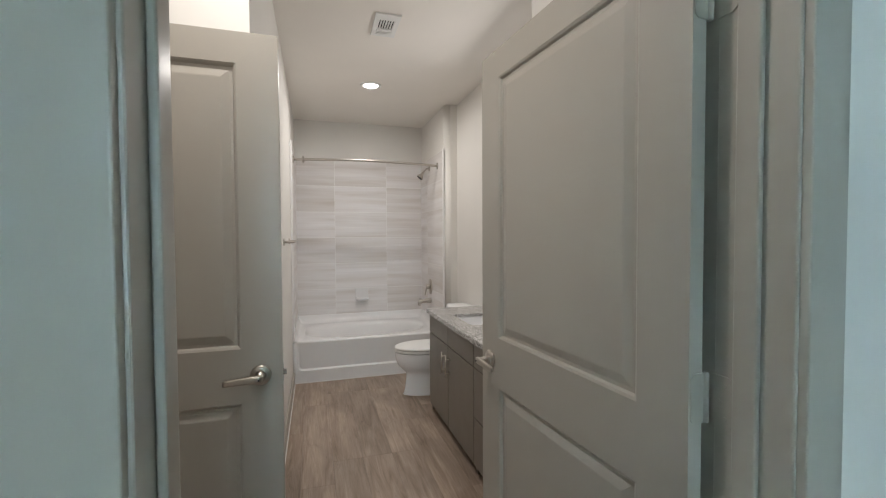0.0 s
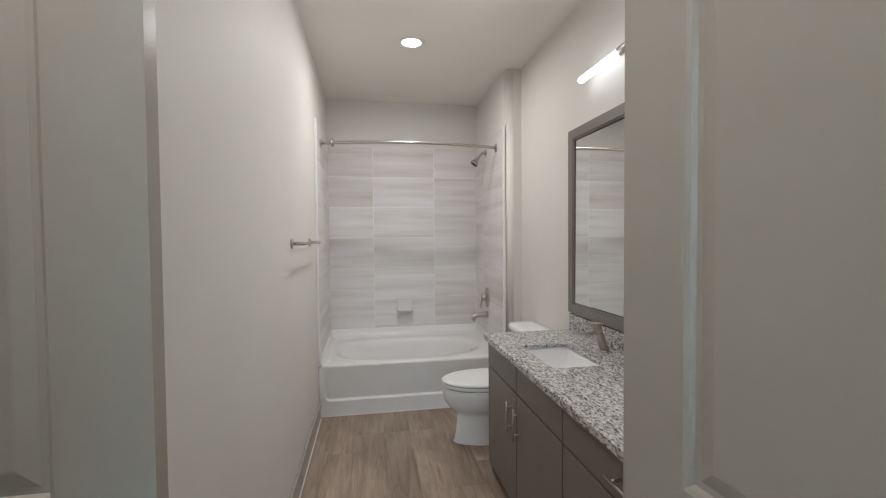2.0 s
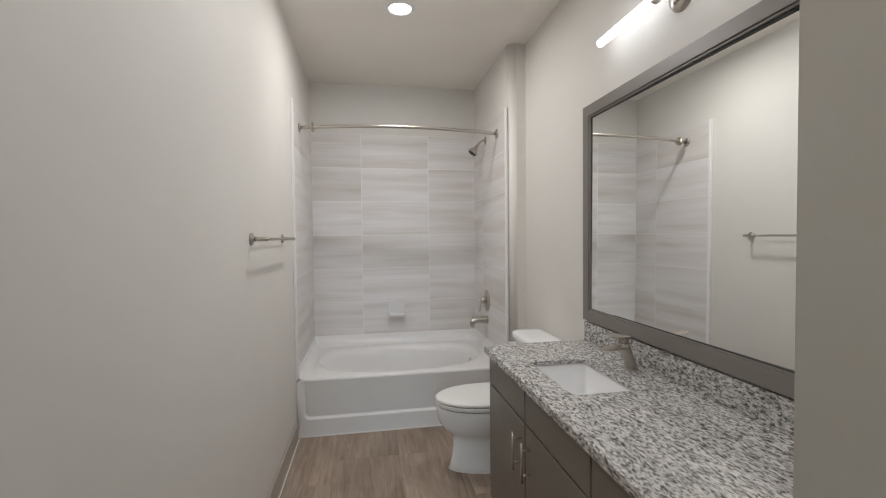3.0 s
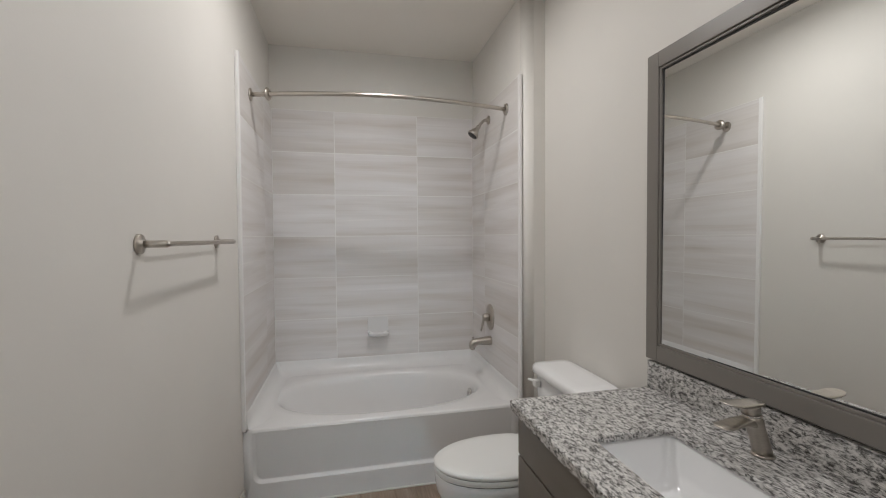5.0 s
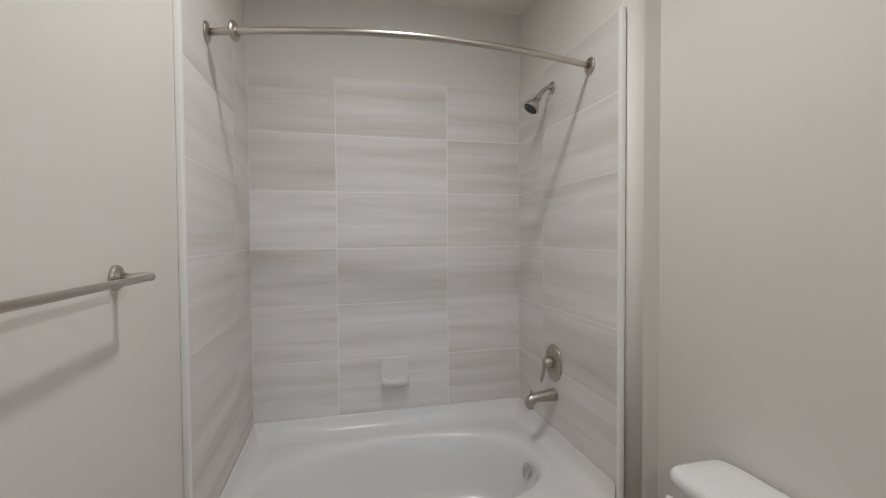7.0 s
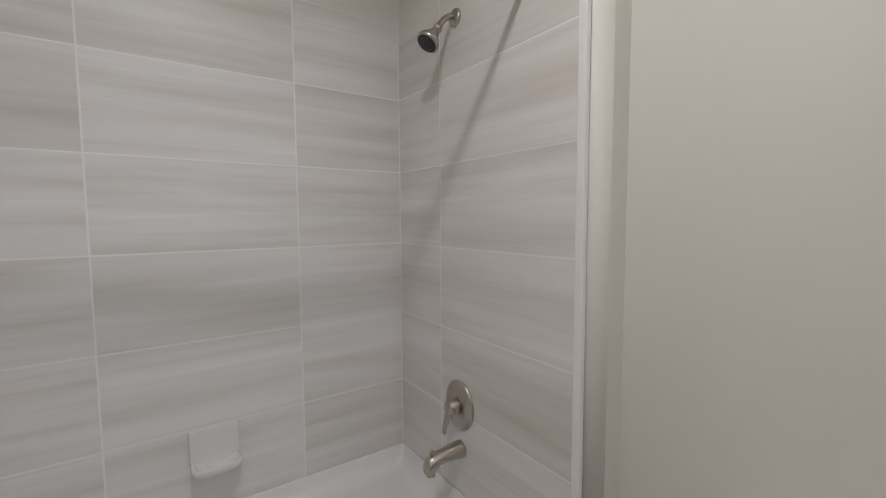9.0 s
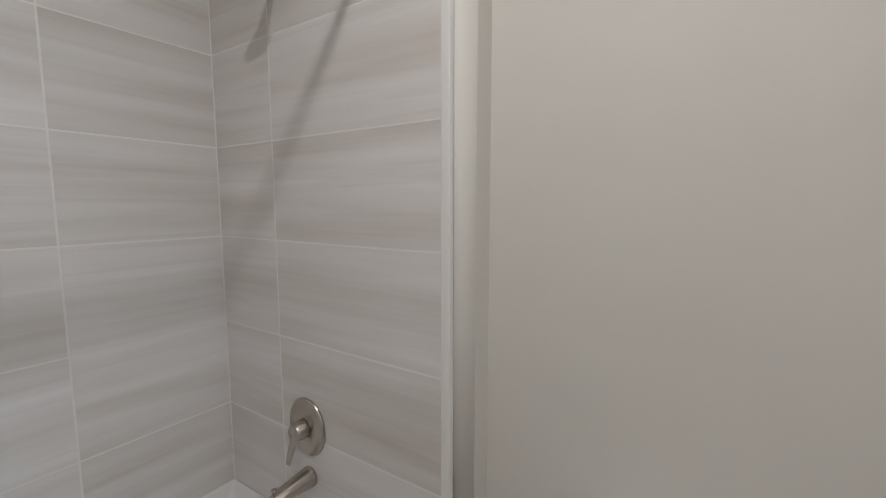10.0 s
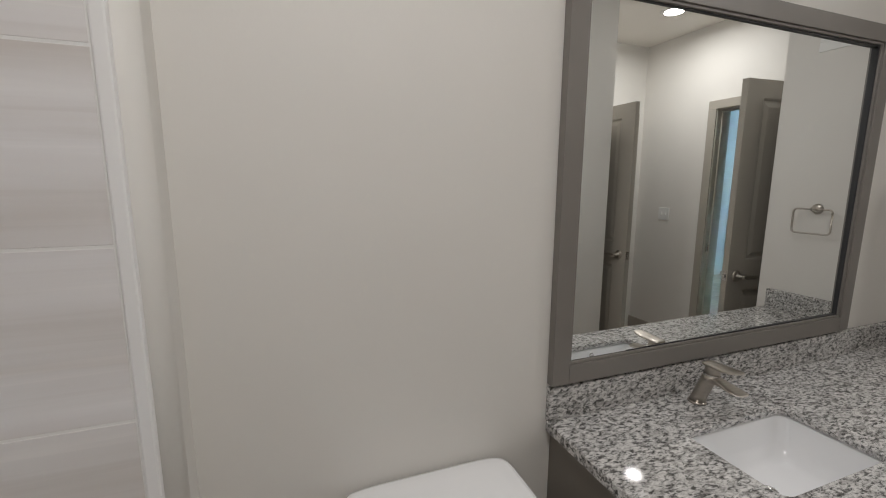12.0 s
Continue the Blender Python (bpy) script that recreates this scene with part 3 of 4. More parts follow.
def flange_disc(parent, m, r, name="flange", label="round satin nickel flange"):
    return part(name, lathe([(0, 0), (r, 0), (r, 0.004), (r * 0.9, 0.009), (r * 0.5, 0.013), (0, 0.013)], 36, m), NICKEL, parent, label, True)


def shower_rod():
    t = thing("shower_rod", "curved satin nickel shower rod over the tub", "shower rod", pose(0, 0, 0))
    za, zb, ya, yb = 2.208, 2.198, -0.695, -0.750
    pts = [(0.004 + 1.497 * k / 32, ya + (yb - ya) * k / 32 - 0.118 * math.sin(math.pi * k / 32) ** 0.9, za + (zb - za) * k / 32) for k in range(33)]
    part("rod", sweep(pts, 0.0125, 18), NICKEL, t, "bowed rod", True)
    flange_disc(t, Matrix.Translation((0.0005, ya, za)) @ TO_X, 0.036)
    flange_disc(t, Matrix.Translation((1.5045, yb, zb)) @ TO_X @ Matrix.Rotation(math.pi, 4, "X"), 0.036)
    part("slip_ring", lathe([(0.0126, 0.0), (0.034, 0.0), (0.036, 0.003), (0.034, 0.008), (0.018, 0.014), (0.0126, 0.014)], 36, Matrix.Translation(pts[2]) @ TO_X @ Matrix.Rotation(radians(18), 4, "X"), True), NICKEL, t, "loose satin nickel ring", True)


shower_rod()


def shower_head():
    t = thing("shower", "satin nickel shower head on a bent arm", "shower head", pose(0, 0, 0))
    y, z = -0.415, 2.222
    flange_disc(t, Matrix.Translation((1.5045, y, z)) @ TO_X @ Matrix.Rotation(math.pi, 4, "X"), 0.030, "escutcheon")
    part("arm", sweep(arc([(1.50, y, z), (1.475, y, z - 0.004), (1.452, y, z - 0.022), (1.430, y, z - 0.052)], 6), 0.0105, 16), NICKEL, t, "", True)
    m = Matrix.Translation((1.433, y, z - 0.047)) @ Matrix.Rotation(radians(180 + 36), 4, "Y")
    part("ball_joint", lathe([(0, -0.004), (0.014, 0.0), (0.017, 0.010), (0.014, 0.020), (0, 0.022)], 24, m), NICKEL, t, "", True)
    part("bell", lathe([(0, 0.014), (0.013, 0.016), (0.016, 0.026), (0.024, 0.044), (0.036, 0.062), (0.040, 0.070), (0.040, 0.080), (0.036, 0.083), (0, 0.083)], 36, m), NICKEL, t, "bell-shaped nickel head", True)
    face = part("face", lathe([(0, 0.0832), (0.035, 0.0832), (0.034, 0.0862), (0, 0.0868)], 36, m), DARK, t, "dark rubber spray face", True)
    for ring, count in ((0.012, 6), (0.023, 12)):
        for k in range(count):
            a = 2 * math.pi * k / count
            q = m @ Matrix.Translation((ring * math.cos(a), ring * math.sin(a), 0.0862))
            part("nozzle", lathe([(0, 0), (0.002, 0), (0.0014, 0.003), (0, 0.003)], 8, q), FRAME, face)


shower_head()


def tub_valve():
    t = thing("tub_valve", "satin nickel shower valve with an oval plate", "shower valve", pose(0, 0, 0))
    c = (1.5045, -0.435, 0.834)
    m = Matrix.Translation(c) @ Matrix.Rotation(radians(-90), 4, "Y") @ Matrix.Diagonal((1.12, 1.0, 1, 1))
    part("plate", lathe([(0, 0), (0.082, 0), (0.082, 0.004), (0.074, 0.010), (0.03, 0.014), (0, 0.014)], 48, m), NICKEL, t, "oval brushed plate", True)
    part("hub", lathe([(0, 0.010), (0.030, 0.010), (0.029, 0.03), (0.025, 0.052), (0.022, 0.056), (0, 0.057)], 32, Matrix.Translation(c) @ Matrix.Rotation(radians(-90), 4, "Y")), NICKEL, t, "", True)
    part("handle", sweep(arc([(c[0] - 0.044, c[1], c[2] + 0.004), (c[0] - 0.052, c[1] + 0.006, c[2] - 0.03), (c[0] - 0.058, c[1] + 0.012, c[2] - 0.065), (c[0] - 0.064, c[1] + 0.017, c[2] - 0.098)], 6), [0.017 - 0.0004 * k for k in range(19)], 16, 0.55, (1, 0, 0)), NICKEL, t, "flat paddle handle", True)


tub_valve()


def tub_spout():
    t = thing("tub_spout", "satin nickel tub spout with a diverter", "tub spout", pose(0, 0, 0))
    y, z = -0.440, 0.668
    rings = []
    for x, ry, zt, zb in ((1.5045, 0.032, 0.033, -0.031), (1.497, 0.032, 0.033, -0.031), (1.46, 0.030, 0.029, -0.028), (1.42, 0.027, 0.024, -0.026), (1.398, 0.026, 0.021, -0.027), (1.390, 0.0255, 0.019, -0.040), (1.378, 0.025, 0.017, -0.048), (1.362, 0.024, 0.011, -0.050), (1.353, 0.022, 0.000, -0.049), (1.349, 0.018, -0.014, -0.047)):
        ring = []
        for k in range(24):
            a = 2 * math.pi * k / 24
            mid, half = (zt + zb) / 2, (zt - zb) / 2
            ring.append((x, y + ry * math.cos(a), z + mid + half * math.sin(a)))
        rings.append(ring)
    part("body", loft(rings), NICKEL, t, "tapered brushed body", True)
    part("outlet", lathe([(0, 0), (0.016, 0), (0.016, 0.014), (0, 0.014)], 24, Matrix.Translation((1.371, y, z - 0.056))), NICKEL, t, "", True)
    part("diverter", lathe([(0, 0), (0.0035, 0), (0.0035, 0.014), (0.008, 0.016), (0.008, 0.022), (0, 0.023)], 18, Matrix.Translation((1.374, y, z + 0.010))), NICKEL, t, "diverter knob", True)


tub_spout()


def soap_dish():
    t = thing("soap_dish", "white ceramic soap dish on the back tiles", "soap dish", pose(0.745, 0, 0.655))
    w, hgt = 0.078, 0.142
    part("back_plate", boxes((-w, w, -0.012, 0.001, 0.010, hgt), bevel=0.005, segments=3), CERAMIC, t)
    rings = []
    for rx, ry, z, p in ((w - 0.014, 0.036, 0.0, 3.5), (w - 0.004, 0.042, 0.006, 3.8), (w, 0.046, 0.020, 4), (w, 0.046, 0.030, 4), (w - 0.004, 0.043, 0.033, 4), (w - 0.010, 0.038, 0.031, 4), (w - 0.018, 0.030, 0.016, 3.6), (w - 0.04, 0.018, 0.014, 3)):
        rings.append(oval(0, -0.042, rx, ry, z, p, 48))
    part("tray", loft(rings), CERAMIC, t, "", True)


soap_dish()


# ---- toilet ----
def egg(xa, xb, cy, half, z, n=56, blunt=2.0):
    """A ring long in x, narrower and rounder at the front (xa)."""
    cx = xa + (xb - xa) * 0.58
    out = []
    for i in range(n):
        a = 2 * math.pi * i / n
        c, s = math.cos(a), math.sin(a)
        p = blunt if c < 0 else 3.0
        k = (abs(c) ** p + abs(s) ** p) ** (-1 / p)
        out.append(Vector((cx + c * k * ((xb - cx) if c > 0 else (cx - xa)), cy + s * k * half, z)))
    return out


def toilet():
    t = thing("toilet", "white porcelain two-piece toilet with a closed lid", "toilet", pose(0, 0, 0))
    cy = -1.515
    rings = [egg(0.958, 1.50, cy, 0.106, 0.0), egg(0.955, 1.50, cy, 0.109, 0.010), egg(0.962, 1.49, cy, 0.103, 0.03), egg(0.972, 1.47, cy, 0.098, 0.08), egg(0.980, 1.46, cy, 0.096, 0.15), egg(0.980, 1.46, cy, 0.098, 0.185),
             egg(0.972, 1.46, cy, 0.106, 0.205), egg(0.950, 1.46, cy, 0.126, 0.225), egg(0.923, 1.46, cy, 0.147, 0.25), egg(0.901, 1.46, cy, 0.164, 0.28), egg(0.887, 1.46, cy, 0.175, 0.315), egg(0.880, 1.46, cy, 0.181, 0.35), egg(0.880, 1.46, cy, 0.182, 0.382), egg(0.888, 1.455, cy, 0.175, 0.390)]
    part("bowl", loft(rings), PORCELAIN, t, "white bowl on a narrow pedestal", True)
    # dark core whose colour stands for the shade under the seat and the lid
    part("seat_gap_shade", loft([egg(0.884, 1.38, cy, 0.178, 0.3885), egg(0.884, 1.38, cy, 0.178, 0.4225)]), DARK, t, "dark filler painted as shade in the seat gaps")
    part("seat", loft([egg(0.880, 1.39, cy, 0.182, 0.3925), egg(0.877, 1.395, cy, 0.184, 0.396), egg(0.877, 1.395, cy, 0.184, 0.408), egg(0.879, 1.39, cy, 0.182, 0.4155)]), PLASTIC, t, "white plastic seat", True)
    part("lid", loft([egg(0.879, 1.39, cy, 0.182, 0.4195), egg(0.875, 1.40, cy, 0.186, 0.423), egg(0.875, 1.40, cy, 0.186, 0.431), egg(0.884, 1.39, cy, 0.179, 0.438), egg(0.93, 1.35, cy, 0.145, 0.444), egg(1.03, 1.29, cy, 0.07, 0.446)]), PLASTIC, t, "closed white lid", True)
    for dy in (-0.075, 0.075):
        part("seat_hinge", boxes((1.375, 1.415, cy + dy - 0.02, cy + dy + 0.02, 0.394, 0.430), bevel=0.006, segments=3), PLASTIC, t)
    part("shelf", boxes((1.40, 1.635, cy - 0.14, cy + 0.14, 0.30, 0.392), bevel=0.02, segments=3), PORCELAIN, t, "porcelain shelf under the tank")
    tank = []
    for k, (x0, x1, hy, z) in enumerate(((1.455, 1.625, 0.195, 0.3925), (1.445, 1.632, 0.205, 0.405), (1.437, 1.638, 0.214, 0.60), (1.434, 1.640, 0.217, 0.722))):
        tank.append(oval((x0 + x1) / 2, cy, (x1 - x0) / 2, hy, z, 7, 64))
    part("tank", loft(tank), PORCELAIN, t, "white tank", True)
    lid = []
    for dx, z in ((0.006, 0.7235), (0.0, 0.728), (0.0, 0.748), (0.003, 0.757), (0.010, 0.764), (0.022, 0.768), (0.06, 0.770)):
        lid.append(oval(1.528, cy, 0.113 - dx, 0.231 - dx, z, 7, 64))
    part("tank_lid", loft(lid), PORCELAIN, t, "white tank lid with rounded edges", True)
    lev = part("flush_lever", boxes((1.405, 1.432, cy + 0.130, cy + 0.166, 0.668, 0.700), bevel=0.004), PLASTIC, t, "white flush lever")
    part("lever_arm", sweep(arc([(1.418, cy + 0.15, 0.690), (1.408, cy + 0.172, 0.690), (1.402, cy + 0.196, 0.688)], 5), 0.009, 12, 0.6), PLASTIC, lev, "", True)
    for dy in (-0.117, 0.117):
        part("bolt_cap", lathe([(0, 0), (0.014, 0), (0.013, 0.012), (0.008, 0.02), (0, 0.022)], 16, Matrix.Translation((1.30, cy + dy, 0.0))), PLASTIC, t, "", True)
    part("floor_caulk", loft([egg(0.951, 1.503, cy, 0.114, 0.0005), egg(0.954, 1.50, cy, 0.110, 0.005)]), CAULK, t)


toilet()

# ---- vanity ----
Y0, Y1, Y2, Y3 = -1.905, -2.405, -2.910, -3.748
FX = 1.095
TOPZ, SLAB = 0.830, 0.032


def pull(parent, y, z, upright):
    """A bar pull on the front at FX."""
    L = 0.078
    h = part("handle", sweep([(FX - 0.033, y, z - L), (FX - 0.033, y, z + L)] if upright else [(FX - 0.033, y - L, z), (FX - 0.033, y + L, z)], 0.0050, 16), NICKEL, parent, "satin nickel bar pull", True)
    for s in (-0.048, 0.048):
        yy, zz = (y, z + s) if upright else (y + s, z)
        part("post", sweep([(FX - 0.033, yy, zz), (FX + 0.001, yy, zz)], 0.0040, 12), NICKEL, h, "", True)


def front(name, parent, ya, yb, za, zb, label=""):
    g = 0.0044
    return part(name, boxes((FX, FX + 0.019, yb + g, ya - g, za + g, zb - g), bevel=0.0024, segments=2), CABINET, parent, label)


zt = TOPZ - SLAB
sink_cab = thing("sink_cabinet", "taupe laminate sink cabinet with two doors", "cabinet", pose(0, 0, 0))
part("body", boxes((FX + 0.020, 1.648, Y0 - 0.018, Y0, 0.0, zt - 0.001), (FX + 0.020, 1.648, Y2, Y2 + 0.016, 0.0, zt - 0.001), (FX + 0.020, 1.648, Y2 + 0.016, Y0 - 0.018, 0.055, 0.071), (1.636, 1.648, Y2 + 0.016, Y0 - 0.018, 0.071, zt - 0.001), (FX + 0.020, FX + 0.038, Y2 + 0.016, Y0 - 0.018, 0.62, 0.66)), CABINET, sink_cab, "taupe cabinet box")
part("toe_kick", boxes((FX + 0.075, FX + 0.09, Y2 + 0.0165, Y0 - 0.0185, 0.0, 0.0545)), GAP, sink_cab, "dark toe kick")
# thin sheet behind the fronts, painted black as the shade in the seams
part("seam_shade", boxes((FX + 0.0192, FX + 0.0198, Y2 + 0.001, Y0 - 0.001, 0.058, zt - 0.003)), GAP, sink_cab)
front("false_front", sink_cab, Y0, Y1, 0.645, zt - 0.004)
front("false_front", sink_cab, Y1, Y2, 0.645, zt - 0.004)
d1 = front("cabinet_door", sink_cab, Y0, Y1, 0.055, 0.645)
d2 = front("cabinet_door", sink_cab, Y1, Y2, 0.055, 0.645)
pull(d1, Y1 + 0.05, 0.515, True)
pull(d2, Y1 - 0.05, 0.515, True)

draw_cab = thing("drawer_cabinet", "taupe laminate cabinet with three drawers", "cabinet", pose(0, 0, 0))
part("body", boxes((FX + 0.020, 1.648, Y2 - 0.016, Y2 - 0.0005, 0.0, zt - 0.001), (FX + 0.020, 1.648, Y3, Y3 + 0.016, 0.0, zt - 0.001), (FX + 0.020, 1.648, Y3 + 0.016, Y2 - 0.016, 0.055, 0.071), (1.636, 1.648, Y3 + 0.016, Y2 - 0.016, 0.071, zt - 0.001)), CABINET, draw_cab, "taupe cabinet box")
part("toe_kick", boxes((FX + 0.075, FX + 0.09, Y3 + 0.0165, Y2 - 0.0165, 0.0, 0.0545)), GAP, draw_cab, "dark toe kick")
# same black sheet, standing for shade between the drawer fronts
part("seam_shade", boxes((FX + 0.0192, FX + 0.0198, Y3 + 0.001, Y2 - 0.001, 0.058, zt - 0.003)), GAP, draw_cab)
for za, zb in ((0.645, zt - 0.004), (0.345, 0.645), (0.055, 0.345)):
    dr = front("drawer", draw_cab, Y2, Y3, za, zb)
    pull(dr, (Y2 + Y3) / 2, (za + zb) / 2 if zb > 0.7 else zb - 0.09, False)

# counter with a sink cut-out
SX0, SX1, SY0, SY1 = 1.195, 1.452, -2.615, -2.210
RIMZ = TOPZ - 0.019
CX0, CY0 = 1.072, -1.885


def rounded(x0, x1, y0, y1, z, r, n=6):
    out = []
    for cx, cy, st in ((x1 - r, y1 - r, 0), (x0 + r, y1 - r, 90), (x0 + r, y0 + r, 180), (x1 - r, y0 + r, 270)):
        for k in range(n + 1):
            a = radians(st + 90 * k / n)
            out.append(Vector((cx + r * math.cos(a), cy + r * math.sin(a), z)))
    return out


def counter():
    t = thing("vanity_countertop", "grey and white speckled granite vanity countertop", "countertop", pose(0, 0, 0))
    bm = bmesh.new()
    def ring(pts):
        return [bm.verts.new(p) for p in pts]
    o = lambda d, z: ring(rounded(CX0 + d, 1.6495 - d, Y3 + d, CY0 - d, z, 0.010, 6))
    i = lambda d, z: ring(rounded(SX0 - d, SX1 + d, SY0 - d, SY1 + d, z, 0.030, 6))
    seq = [i(0.003, TOPZ), i(0.0, TOPZ - 0.003), i(0.0, RIMZ), i(0.035, RIMZ), i(0.036, zt), o(0.0, zt), o(0.0, TOPZ - 0.004), o(0.004, TOPZ)]
    seq.append(seq[0])
    for a, b in zip(seq, seq[1:]):
        for k in range(len(a)):
            bm.faces.new((a[k], a[(k + 1) % len(a)], b[(k + 1) % len(b)], b[k]))
    part("slab", bm, GRANITE, t, "polished granite slab")
    part("backsplash", boxes((1.629, 1.6495, Y3 + 0.0215, CY0 - 0.001, TOPZ + 0.0005, TOPZ + 0.101), bevel=0.0025), GRANITE, t, "granite backsplash")
    part("side_splash", boxes((CX0 + 0.004, 1.6495, Y3 + 0.0005, Y3 + 0.021, TOPZ + 0.0005, TOPZ + 0.101), bevel=0.0025), GRANITE, t, "granite side splash")


counter()


def sink():
    t = thing("sink_basin", "white rectangular undermount sink", "sink", pose(0, 0, 0))
    rings = [rounded(SX0 - 0.025, SX1 + 0.025, SY0 - 0.025, SY1 + 0.025, RIMZ - 0.001, 0.05), rounded(SX0 - 0.006, SX1 + 0.006, SY0 - 0.006, SY1 + 0.006, RIMZ - 0.0015, 0.035), rounded(SX0 - 0.003, SX1 + 0.003, SY0 - 0.003, SY1 + 0.003, RIMZ - 0.012, 0.034),
             rounded(SX0 + 0.010, SX1 - 0.010, SY0 + 0.012, SY1 - 0.012, RIMZ - 0.08, 0.04), rounded(SX0 + 0.022, SX1 - 0.022, SY0 + 0.026, SY1 - 0.026, RIMZ - 0.118, 0.05), rounded(SX0 + 0.05, SX1 - 0.05, SY0 + 0.06, SY1 - 0.06, RIMZ - 0.128, 0.05),
             rounded(SX0 + 0.09, SX1 - 0.09, SY0 + 0.15, SY1 - 0.15, RIMZ - 0.132, 0.03)]
    part("bowl", loft(rings, False, True), PORCELAIN, t, "", True)
    part("drain", lathe([(0, 0), (0.021, 0), (0.022, 0.003), (0.016, 0.004), (0.015, 0.002), (0, 0.005)], 28, Matrix.Translation((1.34, -2.41, RIMZ - 0.131))), STEEL, t, "chrome sink drain", True)
    ov = Matrix.Translation((SX0 + 0.0045, -2.41, RIMZ - 0.030)) @ Matrix.Rotation(radians(82), 4, "Y")
    part("overflow_ring", lathe([(0.006, 0.0), (0.011, 0.0), (0.011, 0.002), (0.006, 0.003)], 24, ov, True), STEEL, t, "chrome overflow ring", True)


sink()


def faucet():
    t = thing("faucet", "satin nickel single-lever basin faucet", "faucet", pose(0, 0, 0))
    x, y, z = 1.568, -2.398, TOPZ
    part("base_ring", lathe([(0, 0), (0.027, 0), (0.027, 0.004), (0.024, 0.006), (0, 0.006)], 36, Matrix.Translation((x, y, z + 0.0005))), NICKEL, t, "", True)
    rings = []
    for k, (dx, dz, r) in enumerate(((0, 0.004, 0.0235), (-0.008, 0.03, 0.0225), (-0.019, 0.06, 0.022), (-0.031, 0.09, 0.0225), (-0.038, 0.108, 0.023))):
        rings.append([(x + dx + r * math.cos(2 * math.pi * i / 36), y + r * math.sin(2 * math.pi * i / 36), z + dz) for i in range(36)])
    part("body", loft(rings), NICKEL, t, "leaning round body", True)
    part("collar", lathe([(0, 0), (0.0235, 0), (0.0240, 0.001), (0.0240, 0.004), (0.0235, 0.005), (0, 0.005)], 36, Matrix.Translation((x - 0.0385, y, z + 0.1085))), STEEL, t, "polished collar", True)
    part("cap", lathe([(0, 0), (0.0225, 0), (0.022, 0.018), (0.0215, 0.024), (0, 0.025)], 36, Matrix.Translation((x - 0.040, y, z + 0.1135)) @ Matrix.Rotation(radians(-4), 4, "Y")), NICKEL, t, "", True)
    # flat waisted spout, thin towards a lip that turns up
    rings = []
    for dx, dz, w, h in ((-0.020, 0.088, 0.021, 0.017), (-0.044, 0.094, 0.020, 0.0130), (-0.066, 0.096, 0.0205, 0.0090), (-0.088, 0.094, 0.023, 0.0062), (-0.108, 0.0905, 0.0255, 0.0045), (-0.124, 0.0890, 0.0255, 0.0034), (-0.136, 0.0895, 0.022, 0.0026), (-0.142, 0.090, 0.014, 0.0018)):
        rings.append([Vector((x + dx, p.x + y, z + dz + p.y)) for p in oval(0, 0, w, h, 0, 3.2, 32)])
    part("spout", loft(rings), NICKEL, t, "flat open spout", True)
    rings = []
    for dx, dz, w, h in ((-0.013, 0.140, 0.016, 0.003), (-0.020, 0.1405, 0.0225, 0.0046), (-0.044, 0.1410, 0.0245, 0.0050), (-0.070, 0.1410, 0.0262, 0.0046), (-0.092, 0.1425, 0.0268, 0.0038), (-0.110, 0.1455, 0.0245, 0.0030), (-0.121, 0.1475, 0.018, 0.0022), (-0.126, 0.1485, 0.009, 0.0014)):
        rings.append([Vector((x + dx, p.x + y, z + dz + p.y)) for p in oval(0, 0, w, h, 0, 4, 32)])
    part("lever", loft(rings), NICKEL, t, "flat paddle lever", True)


faucet()


def mirror():
    t = thing("vanity_mirror", "wall mirror in a dark grey frame above the vanity", "mirror", pose(0, 0, 0))
    ya, yb, za, zb, w = -3.268, -1.886, 0.942, 2.062, 0.056
    xf, xb = 1.622, 1.6485
    def rail(d, name="frame_rail"):
        part(name, boxes(d, bevel=0.002, segments=2), FRAME, t)
    rail((xf, xb, ya, ya + w, za, zb), "frame_stile")
    rail((xf, xb, yb - w, yb, za, zb), "frame_stile")
    rail((xf, xb, ya + w + 0.0003, yb - w - 0.0003, za, za + w))
    rail((xf, xb, ya + w + 0.0003, yb - w - 0.0003, zb - w, zb))
    bead = 0.009
    for d in ((ya + w + 0.0004, ya + w + bead, za + w + 0.0004, zb - w - 0.0004), (yb - w - bead, yb - w - 0.0004, za + w + 0.0004, zb - w - 0.0004), (ya + w + bead, yb - w - bead, za + w + 0.0004, za + w + bead), (ya + w + bead, yb - w - bead, zb - w - bead, zb - w - 0.0004)):
        part("inner_bead", boxes((xf + 0.0055, xb - 0.004, *d), bevel=0.0016, segments=2), FRAME, t, "stepped inner edge of the frame")
    w += bead
    g = 0.0045
    yi0, yi1, zi0, zi1 = ya + w, yb - w, za + w, zb - w
    for d in ((yi0 + 0.0005, yi0 + g, zi0 + 0.0005, zi1 - 0.0005), (yi1 - g, yi1 - 0.0005, zi0 + 0.0005, zi1 - 0.0005), (yi0 + g, yi1 - g, zi0 + 0.0005, zi0 + g), (yi0 + g, yi1 - g, zi1 - g, zi1 - 0.0005)):
        part("inner_lip", boxes((1.634, 1.6445, *d)), DARK, t, "black inner lip")
    ym = (yi0 + yi1) / 2
    askew = Matrix.Translation((1.6395, ym, 0)) @ Matrix.Rotation(radians(0.38), 4, "Z") @ Matrix.Translation((0, 0, 1.5)) @ Matrix.Rotation(radians(0.2), 4, "Y") @ Matrix.Translation((0, 0, -1.5)) @ Matrix.Translation((-1.6395, -ym, 0))
    part("glass", turned(boxes((1.6385, 1.6405, yi0 + 0.002, yi1 - 0.002, zi0 + 0.002, zi1 - 0.002)), askew), MIRROR, t, "silvered mirror glass")


mirror()


